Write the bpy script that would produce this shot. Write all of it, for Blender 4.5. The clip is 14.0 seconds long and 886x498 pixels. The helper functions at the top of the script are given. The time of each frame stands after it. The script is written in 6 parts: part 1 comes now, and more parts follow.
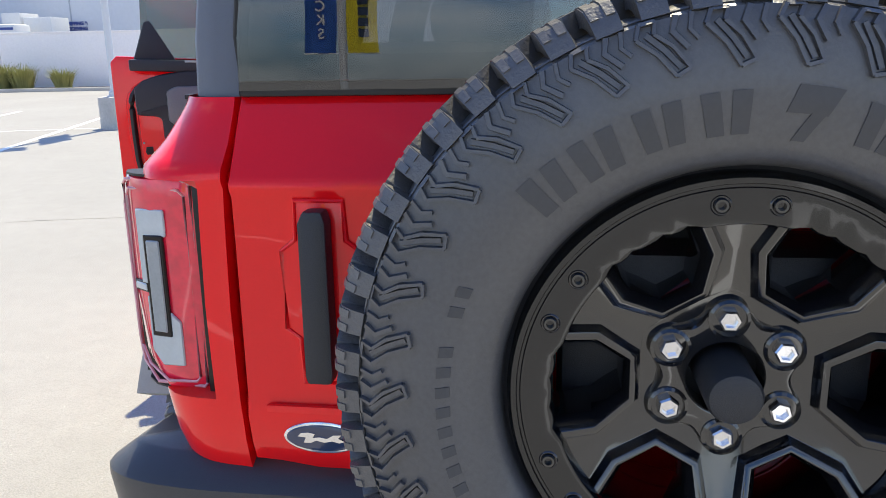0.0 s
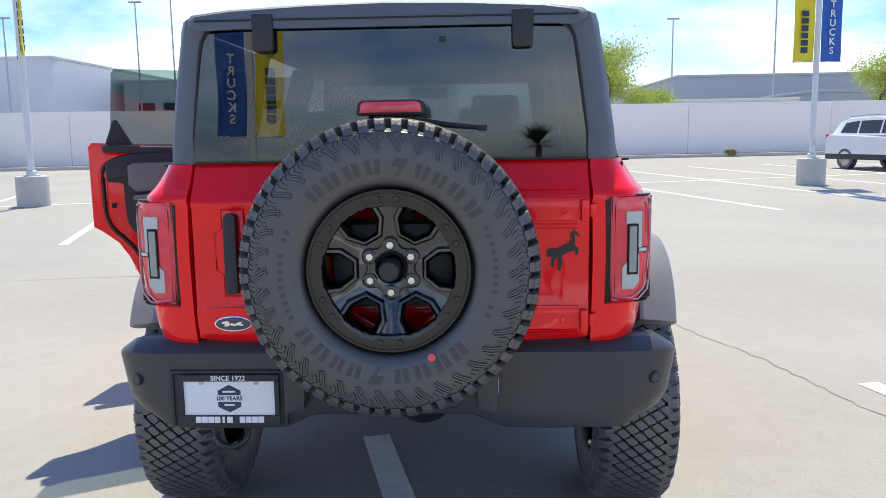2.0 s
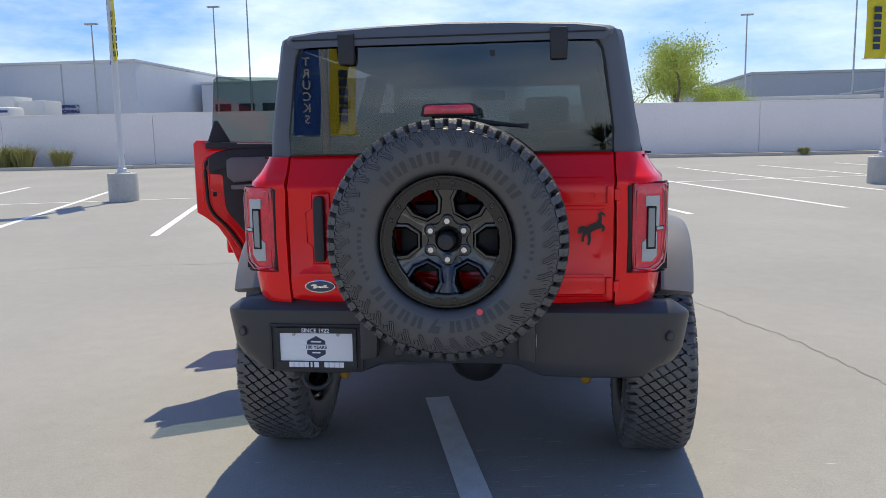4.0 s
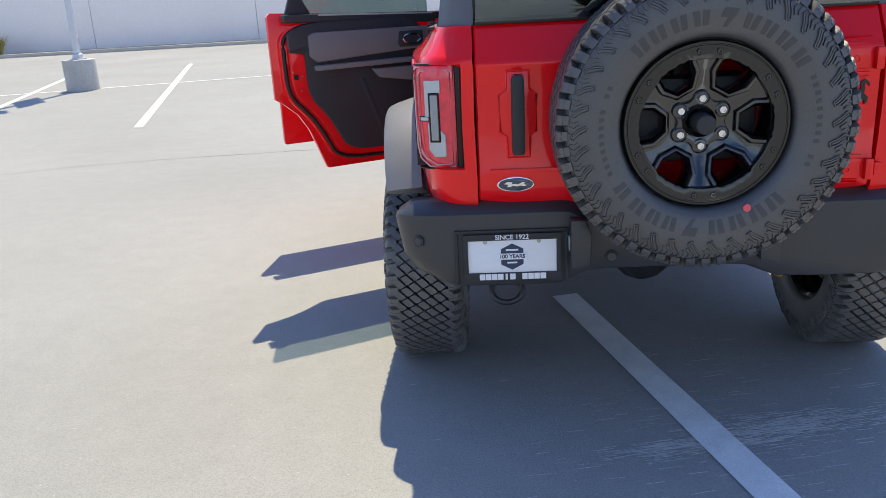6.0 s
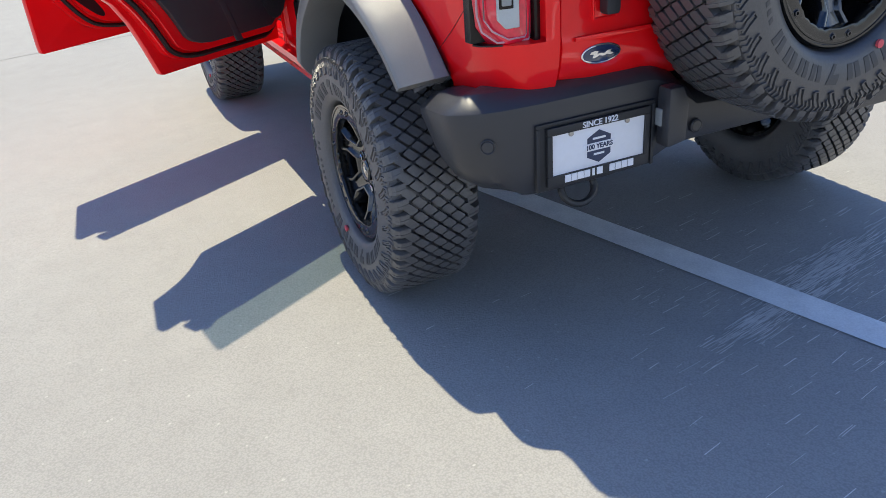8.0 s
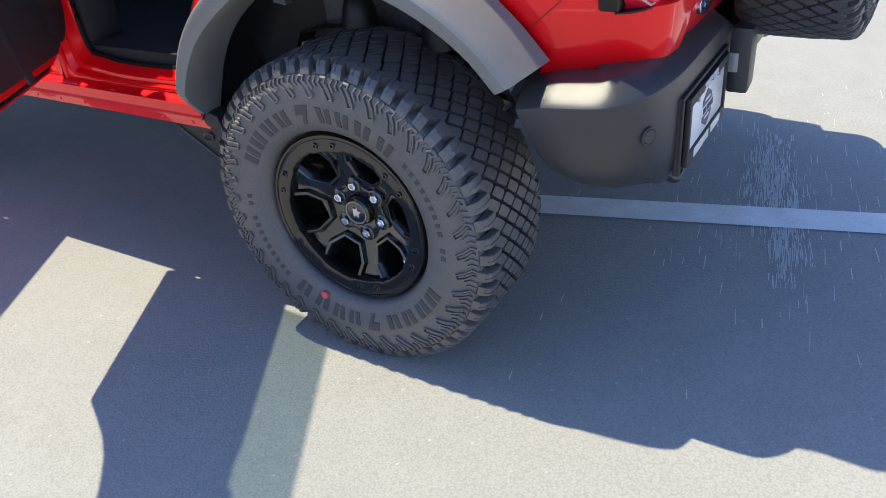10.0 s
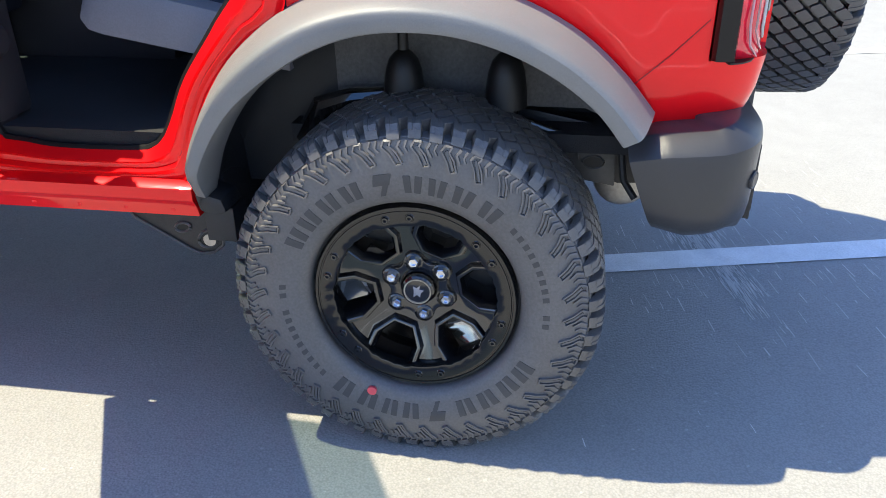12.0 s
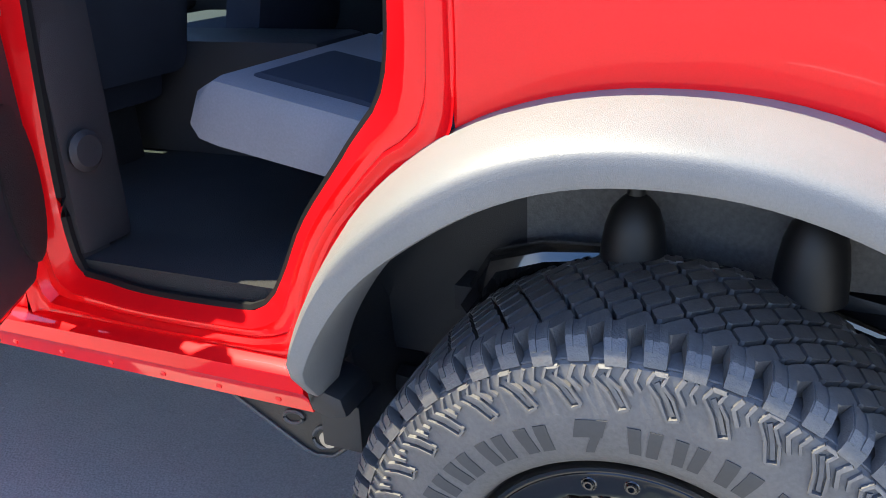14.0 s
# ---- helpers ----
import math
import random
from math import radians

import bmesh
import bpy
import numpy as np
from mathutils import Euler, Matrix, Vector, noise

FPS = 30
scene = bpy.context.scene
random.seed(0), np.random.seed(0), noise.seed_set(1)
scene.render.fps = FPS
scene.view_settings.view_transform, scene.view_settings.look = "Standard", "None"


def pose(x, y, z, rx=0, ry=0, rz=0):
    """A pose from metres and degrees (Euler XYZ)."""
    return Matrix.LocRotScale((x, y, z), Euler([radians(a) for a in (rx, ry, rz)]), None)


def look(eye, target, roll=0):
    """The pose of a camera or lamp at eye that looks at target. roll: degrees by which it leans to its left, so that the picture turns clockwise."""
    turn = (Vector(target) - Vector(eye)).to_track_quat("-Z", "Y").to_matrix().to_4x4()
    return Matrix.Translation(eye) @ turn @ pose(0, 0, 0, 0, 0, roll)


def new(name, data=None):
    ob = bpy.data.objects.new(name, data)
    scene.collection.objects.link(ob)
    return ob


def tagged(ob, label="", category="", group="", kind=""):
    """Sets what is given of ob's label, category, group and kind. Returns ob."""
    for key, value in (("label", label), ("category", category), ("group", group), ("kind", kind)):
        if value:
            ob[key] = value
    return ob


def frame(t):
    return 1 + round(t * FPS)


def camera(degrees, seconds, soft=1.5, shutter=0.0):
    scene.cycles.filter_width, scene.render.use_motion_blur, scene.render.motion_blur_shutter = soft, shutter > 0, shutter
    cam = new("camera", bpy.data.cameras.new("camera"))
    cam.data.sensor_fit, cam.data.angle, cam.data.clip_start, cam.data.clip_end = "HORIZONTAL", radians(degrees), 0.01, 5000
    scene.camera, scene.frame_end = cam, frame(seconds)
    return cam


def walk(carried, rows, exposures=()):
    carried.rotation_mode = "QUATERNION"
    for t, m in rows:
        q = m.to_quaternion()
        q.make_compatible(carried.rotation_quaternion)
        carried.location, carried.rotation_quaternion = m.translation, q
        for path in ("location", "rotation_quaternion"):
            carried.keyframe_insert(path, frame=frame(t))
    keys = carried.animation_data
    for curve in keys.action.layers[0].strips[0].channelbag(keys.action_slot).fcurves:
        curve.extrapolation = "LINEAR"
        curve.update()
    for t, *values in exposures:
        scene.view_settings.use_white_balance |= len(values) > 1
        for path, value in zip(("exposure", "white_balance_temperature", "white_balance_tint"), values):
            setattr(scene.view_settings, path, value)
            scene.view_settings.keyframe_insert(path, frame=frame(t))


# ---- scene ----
cam = camera(58.8, 14.0, soft=0.8)
PATH = [
    (0, (-0.160, -1.818, 1.465), (-0.451, 0.104, 0.991), -1.1),
    (0.5, (-0.010, -2.19, 1.478), (-0.257, -0.281, 0.940), -2.2),
    (1, (0.127, -2.522, 1.466), (-0.039, -0.603, 0.929), -1.8),
    (1.5, (0.177, -2.88, 1.474), (0.1, -0.939, 1.0), -1.2),
    (2, (0.267, -3.225, 1.487), (0.191, -1.246, 1.207), -0.9),
    (2.2, (0.333, -3.332, 1.475), (0.253, -1.348, 1.231), -0.6),
    (4.3, (0.358, -3.765, 1.476), (0.019, -1.817, 1.177), -1.4),
    (4.5, (0.248, -3.74, 1.465), (-0.163, -1.815, 1.112), -1.6),
    (5, (-0.045, -3.689, 1.491), (-0.356, -1.775, 1.002), -1.9),
    (5.5, (-0.296, -3.498, 1.479), (-0.551, -1.594, 0.923), -3.6),
    (6, (-0.606, -3.328, 1.476), (-0.728, -1.421, 0.888), -3.1),
    (6.5, (-0.943, -3.202, 1.479), (-0.804, -1.309, 0.849), -2.3),
    (7, (-1.222, -2.94, 1.466), (-0.937, -1.076, 0.798), -1.6),
    (7.5, (-1.527, -2.746, 1.447), (-1.017, -0.985, 0.647), -3.1),
    (8, (-1.737, -2.458, 1.418), (-1.043, -0.822, 0.501), -4.7),
    (8.2, (-1.799, -2.328, 1.437), (-1.045, -0.727, 0.504), -4.9),
    (10.3, (-2.369, -0.995, 1.4), (-0.887, -0.16, 0.349), -6.6),
    (10.5, (-2.354, -0.865, 1.375), (-0.832, -0.104, 0.325), -6.8),
    (11, (-2.382, -0.572, 1.369), (-0.765, -0.112, 0.286), -2.7),
    (11.5, (-2.479, -0.377, 1.365), (-0.74, -0.04, 0.435), -0.0),
    (12, (-2.535, -0.322, 1.362), (-0.779, -0.032, 0.448), -0.7),
    (12.5, (-2.555, -0.241, 1.349), (-0.791, 0.014, 0.442), -2.5),
    (13, (-2.394, -0.236, 1.341), (-0.625, 0.026, 0.446), -2.7),
    (13.5, (-2.11, -0.247, 1.347), (-0.354, 0.19, 0.496), -2.9),
    (14, (-1.838, -0.111, 1.309), (-0.143, 0.631, 0.551), -2.4),
]
walk(cam, [(t, look(eye, target, roll)) for t, eye, target, roll in PATH],
     exposures=[(0.0, 0.82, 6600, 5), (0.5, 1.06, 6600, 5), (1.0, 0.94, 6600, 5), (2.0, 0.60, 6500, 5), (4.5, 0.02, 6450, 5), (5.5, 0.46, 6450, 4), (8.0, 0.55, 6350, 4), (10.5, 0.90, 6200, 3), (11.5, 1.12, 6250, 3), (12.5, 1.12, 6250, 3), (13.0, 1.24, 6300, 3), (13.5, 1.64, 6350, 3), (14.0, 1.66, 6350, 3)])

# ---- world and light ----
SUN_WAY = Vector((0.03, 0.495, 1.0)).normalized()
world = bpy.data.worlds.new("sky")
scene.world = world
world.use_nodes = True
wn = world.node_tree.nodes
sky = wn.new("ShaderNodeTexSky")
sky.sky_type = "NISHITA"
sky.sun_disc = False
sky.sun_elevation = math.asin(SUN_WAY.z)
sky.sun_rotation = math.atan2(SUN_WAY.x, SUN_WAY.y)
sky.air_density, sky.dust_density, sky.ozone_density = 1.0, 1.0, 1.5
# thin fair-weather cloud all over the sky
wl = world.node_tree.links
wc, wm, wt, wr, wx = wn.new("ShaderNodeTexCoord"), wn.new("ShaderNodeMapping"), wn.new("ShaderNodeTexNoise"), wn.new("ShaderNodeMapRange"), wn.new("ShaderNodeMix")
wm.inputs["Scale"].default_value = (1.6, 1.6, 5.0)
wt.inputs["Scale"].default_value, wt.inputs["Detail"].default_value, wt.inputs["Roughness"].default_value = 1.7, 8.0, 0.6
wr.inputs["From Min"].default_value, wr.inputs["From Max"].default_value, wr.inputs["To Max"].default_value = 0.50, 0.80, 0.60
wx.data_type = "RGBA"
wx.inputs[7].default_value = (13.6, 13.7, 13.8, 1)
# a deep desert blue
wb = wn.new("ShaderNodeMix")
wb.data_type, wb.blend_type = "RGBA", "MULTIPLY"
wb.inputs[0].default_value, wb.inputs[7].default_value = 1.0, (0.66, 0.90, 1.38, 1)
wl.new(wc.outputs["Generated"], wm.inputs[0]); wl.new(wm.outputs[0], wt.inputs["Vector"]); 
# more cloud and haze towards the horizon
wz, wa = wn.new("ShaderNodeSeparateXYZ"), wn.new("ShaderNodeMath")
wa.operation, wa.inputs[1].default_value = "MULTIPLY_ADD", -0.30
wl.new(wc.outputs["Generated"], wz.inputs[0]); wl.new(wz.outputs[2], wa.inputs[0]); wl.new(wt.outputs["Fac"], wa.inputs[2])
wh = wn.new("ShaderNodeMath")
wh.inputs[1].default_value = 0.165
wl.new(wa.outputs[0], wh.inputs[0]); wl.new(wh.outputs[0], wr.inputs[0])
wl.new(wr.outputs[0], wx.inputs[0]); wl.new(sky.outputs[0], wb.inputs[6]); wl.new(wb.outputs[2], wx.inputs[6]); wl.new(wx.outputs[2], wn["Background"].inputs[0])
wn["Background"].inputs[1].default_value = 0.106
sun = new("sun", bpy.data.lights.new("sun", "SUN"))
sun.data.energy, sun.data.angle, sun.data.color = 4.3, radians(0.55), (1.0, 0.87, 0.64)
sun.matrix_world = look(tuple(SUN_WAY * 60), (0, 0, 0))


# ---- materials ----
def mat(name, color, rough=0.5, metal=0.0, coat=0.0, var=0.0, big=3.0, fine=60.0, bump=0.0, rvar=0.0, island=0.0, spec=0.5):
    """A principled material with stains at one scale, grain at another, and a fine relief."""
    m = bpy.data.materials.new(name)
    m.use_nodes = True
    n, l = m.node_tree.nodes, m.node_tree.links
    b = n["Principled BSDF"]
    b.inputs["Base Color"].default_value = (*color, 1)
    b.inputs["Roughness"].default_value = rough
    b.inputs["Metallic"].default_value = metal
    b.inputs["Specular IOR Level"].default_value = spec
    b.inputs["Coat Weight"].default_value = coat
    b.inputs["Coat Roughness"].default_value = 0.03
    tc = n.new("ShaderNodeTexCoord")
    def noise_at(scale, detail=4.0):
        t = n.new("ShaderNodeTexNoise")
        t.inputs["Scale"].default_value, t.inputs["Detail"].default_value = scale, detail
        l.new(tc.outputs["Object"], t.inputs["Vector"])
        return t
    if var or island:
        a, c = noise_at(big), noise_at(fine)
        s = n.new("ShaderNodeMath"); s.operation = "ADD"
        l.new(a.outputs["Fac"], s.inputs[0]); l.new(c.outputs["Fac"], s.inputs[1])
        last = s
        if island:
            g = n.new("ShaderNodeNewGeometry")
            k = n.new("ShaderNodeMath"); k.operation = "MULTIPLY_ADD"
            k.inputs[1].default_value = island
            l.new(g.outputs["Random Per Island"], k.inputs[0]); l.new(s.outputs[0], k.inputs[2])
            last = k
        r = n.new("ShaderNodeMapRange")
        r.inputs["From Min"].default_value, r.inputs["From Max"].default_value = 0.6, 1.4 + island
        r.inputs["To Min"].default_value, r.inputs["To Max"].default_value = 1 - var, 1 + var
        l.new(last.outputs[0], r.inputs["Value"])
        x = n.new("ShaderNodeVectorMath"); x.operation = "SCALE"
        x.inputs[0].default_value = color
        l.new(r.outputs[0], x.inputs["Scale"]); l.new(x.outputs[0], b.inputs["Base Color"])
    if rvar:
        a = noise_at(big * 1.7)
        r = n.new("ShaderNodeMapRange")
        r.inputs["To Min"].default_value, r.inputs["To Max"].default_value = max(0.02, rough - rvar), min(1, rough + rvar)
        l.new(a.outputs["Fac"], r.inputs["Value"]); l.new(r.outputs[0], b.inputs["Roughness"])
    if bump:
        a = noise_at(fine * 2.0, 2.0)
        k = n.new("ShaderNodeBump")
        k.inputs["Strength"].default_value, k.inputs["Distance"].default_value = bump, 0.004
        l.new(a.outputs["Fac"], k.inputs["Height"]); l.new(k.outputs[0], b.inputs["Normal"])
    return m


def glass(name, tint, gloss_rough=0.01, ior=1.5):
    """Thin tinted glass: lets light through with its tint and mirrors by Fresnel."""
    m = bpy.data.materials.new(name)
    m.use_nodes = True
    n, l = m.node_tree.nodes, m.node_tree.links
    n.remove(n["Principled BSDF"])
    t, g, f, x = n.new("ShaderNodeBsdfTransparent"), n.new("ShaderNodeBsdfGlossy"), n.new("ShaderNodeLayerWeight"), n.new("ShaderNodeMixShader")
    p, a = n.new("ShaderNodeMath"), n.new("ShaderNodeMath")
    t.inputs[0].default_value = (*tint, 1)
    g.inputs["Roughness"].default_value = gloss_rough
    f.inputs["Blend"].default_value = 0.5
    p.operation, p.inputs[1].default_value = "POWER", 5.0
    base = ((ior - 1) / (ior + 1)) ** 2
    a.operation, a.inputs[1].default_value, a.inputs[2].default_value = "MULTIPLY_ADD", 1 - base, base
    l.new(f.outputs["Facing"], p.inputs[0]); l.new(p.outputs[0], a.inputs[0])
    l.new(a.outputs[0], x.inputs[0]); l.new(t.outputs[0], x.inputs[1]); l.new(g.outputs[0], x.inputs[2])
    l.new(x.outputs[0], n["Material Output"].inputs[0])
    return m


def coat_waves(m, scale, strength):
    """Slight waves in a clear coat, as pressed panels have."""
    n, l = m.node_tree.nodes, m.node_tree.links
    tc, t, k = n.new("ShaderNodeTexCoord"), n.new("ShaderNodeTexNoise"), n.new("ShaderNodeBump")
    t.inputs["Scale"].default_value, t.inputs["Detail"].default_value = scale, 1.0
    k.inputs["Strength"].default_value, k.inputs["Distance"].default_value = strength, 0.01
    l.new(tc.outputs["Object"], t.inputs["Vector"]); l.new(t.outputs["Fac"], k.inputs["Height"])
    l.new(k.outputs[0], n["Principled BSDF"].inputs["Coat Normal"])


RED = mat("red_paint", (0.93, 0.004, 0.010), 0.38, 0.15, 0.85, 0.03, 2, 400, spec=0.08)
coat_waves(RED, 7.0, 0.35)
BLACK_PLASTIC = mat("black_plastic", (0.024, 0.025, 0.028), 0.5, 0, 0, 0.2, 5, 300, 0.25, 0.05)
FLARE = mat("grained_grey_plastic", (0.205, 0.203, 0.200), 0.42, 0, 0, 0.12, 6, 350, 0.2, 0.06)
BUMPER = mat("bumper_plastic", (0.042, 0.043, 0.048), 0.34, 0, 0, 0.15, 4, 350, 0.15, 0.06)
TOP = mat("hardtop_grey", (0.10, 0.115, 0.145), 0.5, 0, 0, 0.08, 4, 420, 0.25, 0.04)
GLOSS_BLACK = mat("gloss_black_alloy", (0.008, 0.008, 0.009), 0.10, 0, 1.0, 0.1, 8, 200, spec=0.6)
# two tones stand in for light: deep for the shaded spare, paler dusty road wheels
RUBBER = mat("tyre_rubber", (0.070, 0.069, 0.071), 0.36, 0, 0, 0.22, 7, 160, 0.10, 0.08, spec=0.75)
ROAD_RUBBER = mat("dusty_lit_tyre_rubber", (0.122, 0.116, 0.113), 0.46, 0, 0, 0.24, 7, 160, 0.12, 0.08, spec=0.6)
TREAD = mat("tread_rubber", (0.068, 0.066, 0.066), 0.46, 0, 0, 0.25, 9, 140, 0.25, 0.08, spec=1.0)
ROAD_TREAD = mat("dusty_lit_tread_rubber", (0.100, 0.096, 0.094), 0.44, 0, 0, 0.25, 9, 140, 0.25, 0.08, spec=0.8)
LETTER = mat("raised_rubber", (0.058, 0.057, 0.058), 0.55, 0, 0, 0.1, 9, 200)
CHROME = mat("chrome", (0.75, 0.75, 0.77), 0.14, 1.0, 0, 0.1, 20, 300)
STEEL = mat("dull_steel", (0.42, 0.4, 0.37), 0.45, 1.0, 0, 0.25, 8, 90, 0.1, 0.1)
DISC = mat("brake_disc_steel", (0.16, 0.135, 0.11), 0.6, 0.0, 0, 0.2, 8, 90)
PINK = mat("pink_sticker", (0.75, 0.10, 0.12), 0.5, 0, 0, 0.05)
DAMPER = mat("yellow_damper_paint", (0.42, 0.24, 0.03), 0.5, 0, 0, 0.2, 12, 90)
LINER = mat("liner_felt", (0.14, 0.135, 0.13), 0.8, 0, 0, 0.3, 6, 120, 0.4)
FRAME_GREY = mat("frame_grey_paint", (0.075, 0.074, 0.072), 0.4, 0, 0, 0.2, 6, 90, 0.1, 0.08)
CHASSIS = mat("chassis_black", (0.026, 0.026, 0.028), 0.45, 0, 0, 0.3, 6, 90, 0.2, 0.1)
RED_LENS = mat("red_lens", (0.80, 0.016, 0.050), 0.08, 0, 1.0, 0.25, 14, 60)
# pale colour stands for the highlights along the tail light edges
LENS_RIM = mat("lens_edge", (0.62, 0.30, 0.33), 0.12, 0, 1.0, 0.1, 20, 60)
DARK_LENS = mat("dark_bezel", (0.008, 0.006, 0.006), 0.25, 0, 0.0, spec=0.35)
RING_BLACK = mat("satin_black_alloy", (0.009, 0.009, 0.009), 0.12, 0, 0.5, 0.1, 8, 200, spec=0.4)
WHITE_LENS = mat("clear_lens", (0.50, 0.53, 0.52), 0.15, 0, 1.0, 0.06, 30, 200)
GREY_LENS = mat("grey_lens", (0.30, 0.32, 0.32), 0.2, 0, 1.0, 0.1, 30, 200)
TRIM = mat("door_trim_black", (0.034, 0.032, 0.037), 0.55, 0, 0, 0.15, 6, 300, 0.2)
TRIM_GREY = mat("door_trim_grey", (0.22, 0.20, 0.205), 0.55, 0, 0, 0.1, 6, 300, 0.2)
SEAT_LIGHT = mat("seat_grey_vinyl", (0.27, 0.26, 0.285), 0.55, 0, 0, 0.12, 6, 250, 0.2)
SEAT_DARK = mat("seat_navy_cloth", (0.028, 0.034, 0.055), 0.8, 0, 0, 0.2, 8, 300, 0.4)
CARPET = mat("carpet_black", (0.028, 0.028, 0.030), 0.9, 0, 0, 0.3, 8, 200, 0.5)
SEAL = mat("rubber_seal", (0.006, 0.006, 0.007), 0.5)
GLASS_DARK = glass("privacy_glass", (0.31, 0.315, 0.32), 0.005, 1.95)
GLASS_SIDE = glass("side_privacy_glass", (0.16, 0.17, 0.17), 0.01, 1.6)
GLASS_DOOR = glass("door_glass", (0.52, 0.59, 0.56))
GLASS_CLEAR = glass("windscreen_glass", (0.80, 0.90, 0.88))
PLATE_WHITE = mat("plate_white", (0.85, 0.86, 0.90), 0.35, 0, 0.3, 0.03)
PLATE_BLUE = mat("plate_navy", (0.03, 0.045, 0.10), 0.4)
BADGE_BLUE = mat("badge_blue", (0.012, 0.028, 0.085), 0.2, 0, 1.0)
EMBLEM = mat("emblem_black", (0.008, 0.008, 0.009), 0.35)


# ---- mesh helpers ----
def part(name, bm, material, parent=None, label="", sharp=35, kind=""):
    """Links a bmesh as one mesh object, under a thing or a part."""
    me = bpy.data.meshes.new(name)
    bm.to_mesh(me)
    bm.free()
    me.materials.append(material)
    me.polygons.foreach_set("use_smooth", [True] * len(me.polygons))
    me.set_sharp_from_angle(angle=radians(sharp))
    ob = new(name, me)
    if parent is not None:
        ob.parent = parent
    return tagged(ob, label, "", "", kind)


def thing(name, label, category, group="", kind="", m=None):
    ob = tagged(new(name), label, category, group, kind)
    ob.empty_display_size = 0.1
    if m is not None:
        ob.matrix_world = m
    return ob


def fix(bm):
    bmesh.ops.remove_doubles(bm, verts=bm.verts, dist=1e-5)
    bmesh.ops.recalc_face_normals(bm, faces=bm.faces)
    return bm


def add_box(bm, a, b, bevel=0.0, m=None, seg=2):
    r = bmesh.ops.create_cube(bm, size=1.0)["verts"]
    bmesh.ops.scale(bm, vec=[abs(q - p) for p, q in zip(a, b)], verts=r)
    bmesh.ops.translate(bm, vec=[(p + q) / 2 for p, q in zip(a, b)], verts=r)
    if bevel:
        e = list({e for v in r for e in v.link_edges})
        r = list({v for f in bmesh.ops.bevel(bm, geom=e, offset=bevel, segments=seg, affect="EDGES", profile=0.6)["faces"] for v in f.verts} | {v for v in r if v.is_valid})
    if m is not None:
        bmesh.ops.transform(bm, matrix=m, verts=[v for v in r if v.is_valid])
    return bm


def box(a, b, bevel=0.0, m=None):
    return add_box(bmesh.new(), a, b, bevel, m)


def add_loft(bm, rings, closed=True, caps=True, around=False):
    rows = [[bm.verts.new(p) for p in ring] for ring in rings]
    n = len(rows[0])
    pairs = list(zip(rows, rows[1:])) + ([(rows[-1], rows[0])] if around else [])
    for a, b in pairs:
        for i in range(n if closed else n - 1):
            j = (i + 1) % n
            bm.faces.new((a[i], a[j], b[j], b[i]))
    if caps and closed and not around:
        bm.faces.new(rows[0][::-1])
        bm.faces.new(rows[-1])
    return bm


def loft(rings, closed=True, caps=True, around=False):
    return fix(add_loft(bmesh.new(), rings, closed, caps, around))


def add_tube(bm, path, r, n=8, caps=True, around=False):
    pts = [Vector(p) for p in path]
    rings = []
    for i, p in enumerate(pts):
        if around:
            d = pts[(i + 1) % len(pts)] - pts[i - 1]
        else:
            d = pts[min(i + 1, len(pts) - 1)] - pts[max(i - 1, 0)]
        q = d.to_track_quat("Z", "Y")
        rr = r[i] if isinstance(r, (list, tuple)) else r
        rings.append([p + q @ Vector((rr * math.cos(2 * math.pi * k / n), rr * math.sin(2 * math.pi * k / n), 0)) for k in range(n)])
    return add_loft(bm, rings, True, caps, around)


def tube(path, r, n=8, caps=True, around=False):
    return fix(add_tube(bmesh.new(), path, r, n, caps, around))


def spline(pts, n):
    """n points evenly along a smooth curve through the given ones."""
    p = [Vector(q) for q in pts]
    dense = []
    for i in range(len(p) - 1):
        a, b, c, d = p[max(i - 1, 0)], p[i], p[i + 1], p[min(i + 2, len(p) - 1)]
        for k in range(16):
            t = k / 16
            dense.append(0.5 * (2 * b + (c - a) * t + (2 * a - 5 * b + 4 * c - d) * t * t + (3 * b - a - 3 * c + d) * t ** 3))
    dense.append(p[-1])
    cum = [0.0]
    for a, b in zip(dense, dense[1:]):
        cum.append(cum[-1] + (b - a).length)
    out, j = [], 0
    for k in range(n):
        s = cum[-1] * k / (n - 1)
        while j < len(dense) - 2 and cum[j + 1] < s:
            j += 1
        w = (s - cum[j]) / max(cum[j + 1] - cum[j], 1e-9)
        out.append(dense[j].lerp(dense[j + 1], min(1, w)))
    return out


def prism(poly, depth, m, bevel=0.0, seg=2):
    """A flat outline (x, y) with a thickness along z, bevelled, then posed by m."""
    bm = bmesh.new()
    f = bm.faces.new([bm.verts.new((x, y, 0)) for x, y in poly])
    r = bmesh.ops.extrude_face_region(bm, geom=[f])
    bmesh.ops.translate(bm, vec=(0, 0, depth), verts=[v for v in r["geom"] if isinstance(v, bmesh.types.BMVert)])
    bmesh.ops.recalc_face_normals(bm, faces=bm.faces)
    if bevel:
        bmesh.ops.bevel(bm, geom=list(bm.edges), offset=bevel, segments=seg, affect="EDGES", profile=0.6)
    bmesh.ops.transform(bm, matrix=m, verts=bm.verts)
    return fix(bm)


def lathe_x(profile, n=72, a0=0.0):
    """Turns (x, r) pairs round the x axis."""
    rings = [[(x, r * math.cos(a0 + 2 * math.pi * k / n), r * math.sin(a0 + 2 * math.pi * k / n)) for k in range(n)] for x, r in profile]
    return loft(rings, True, False)


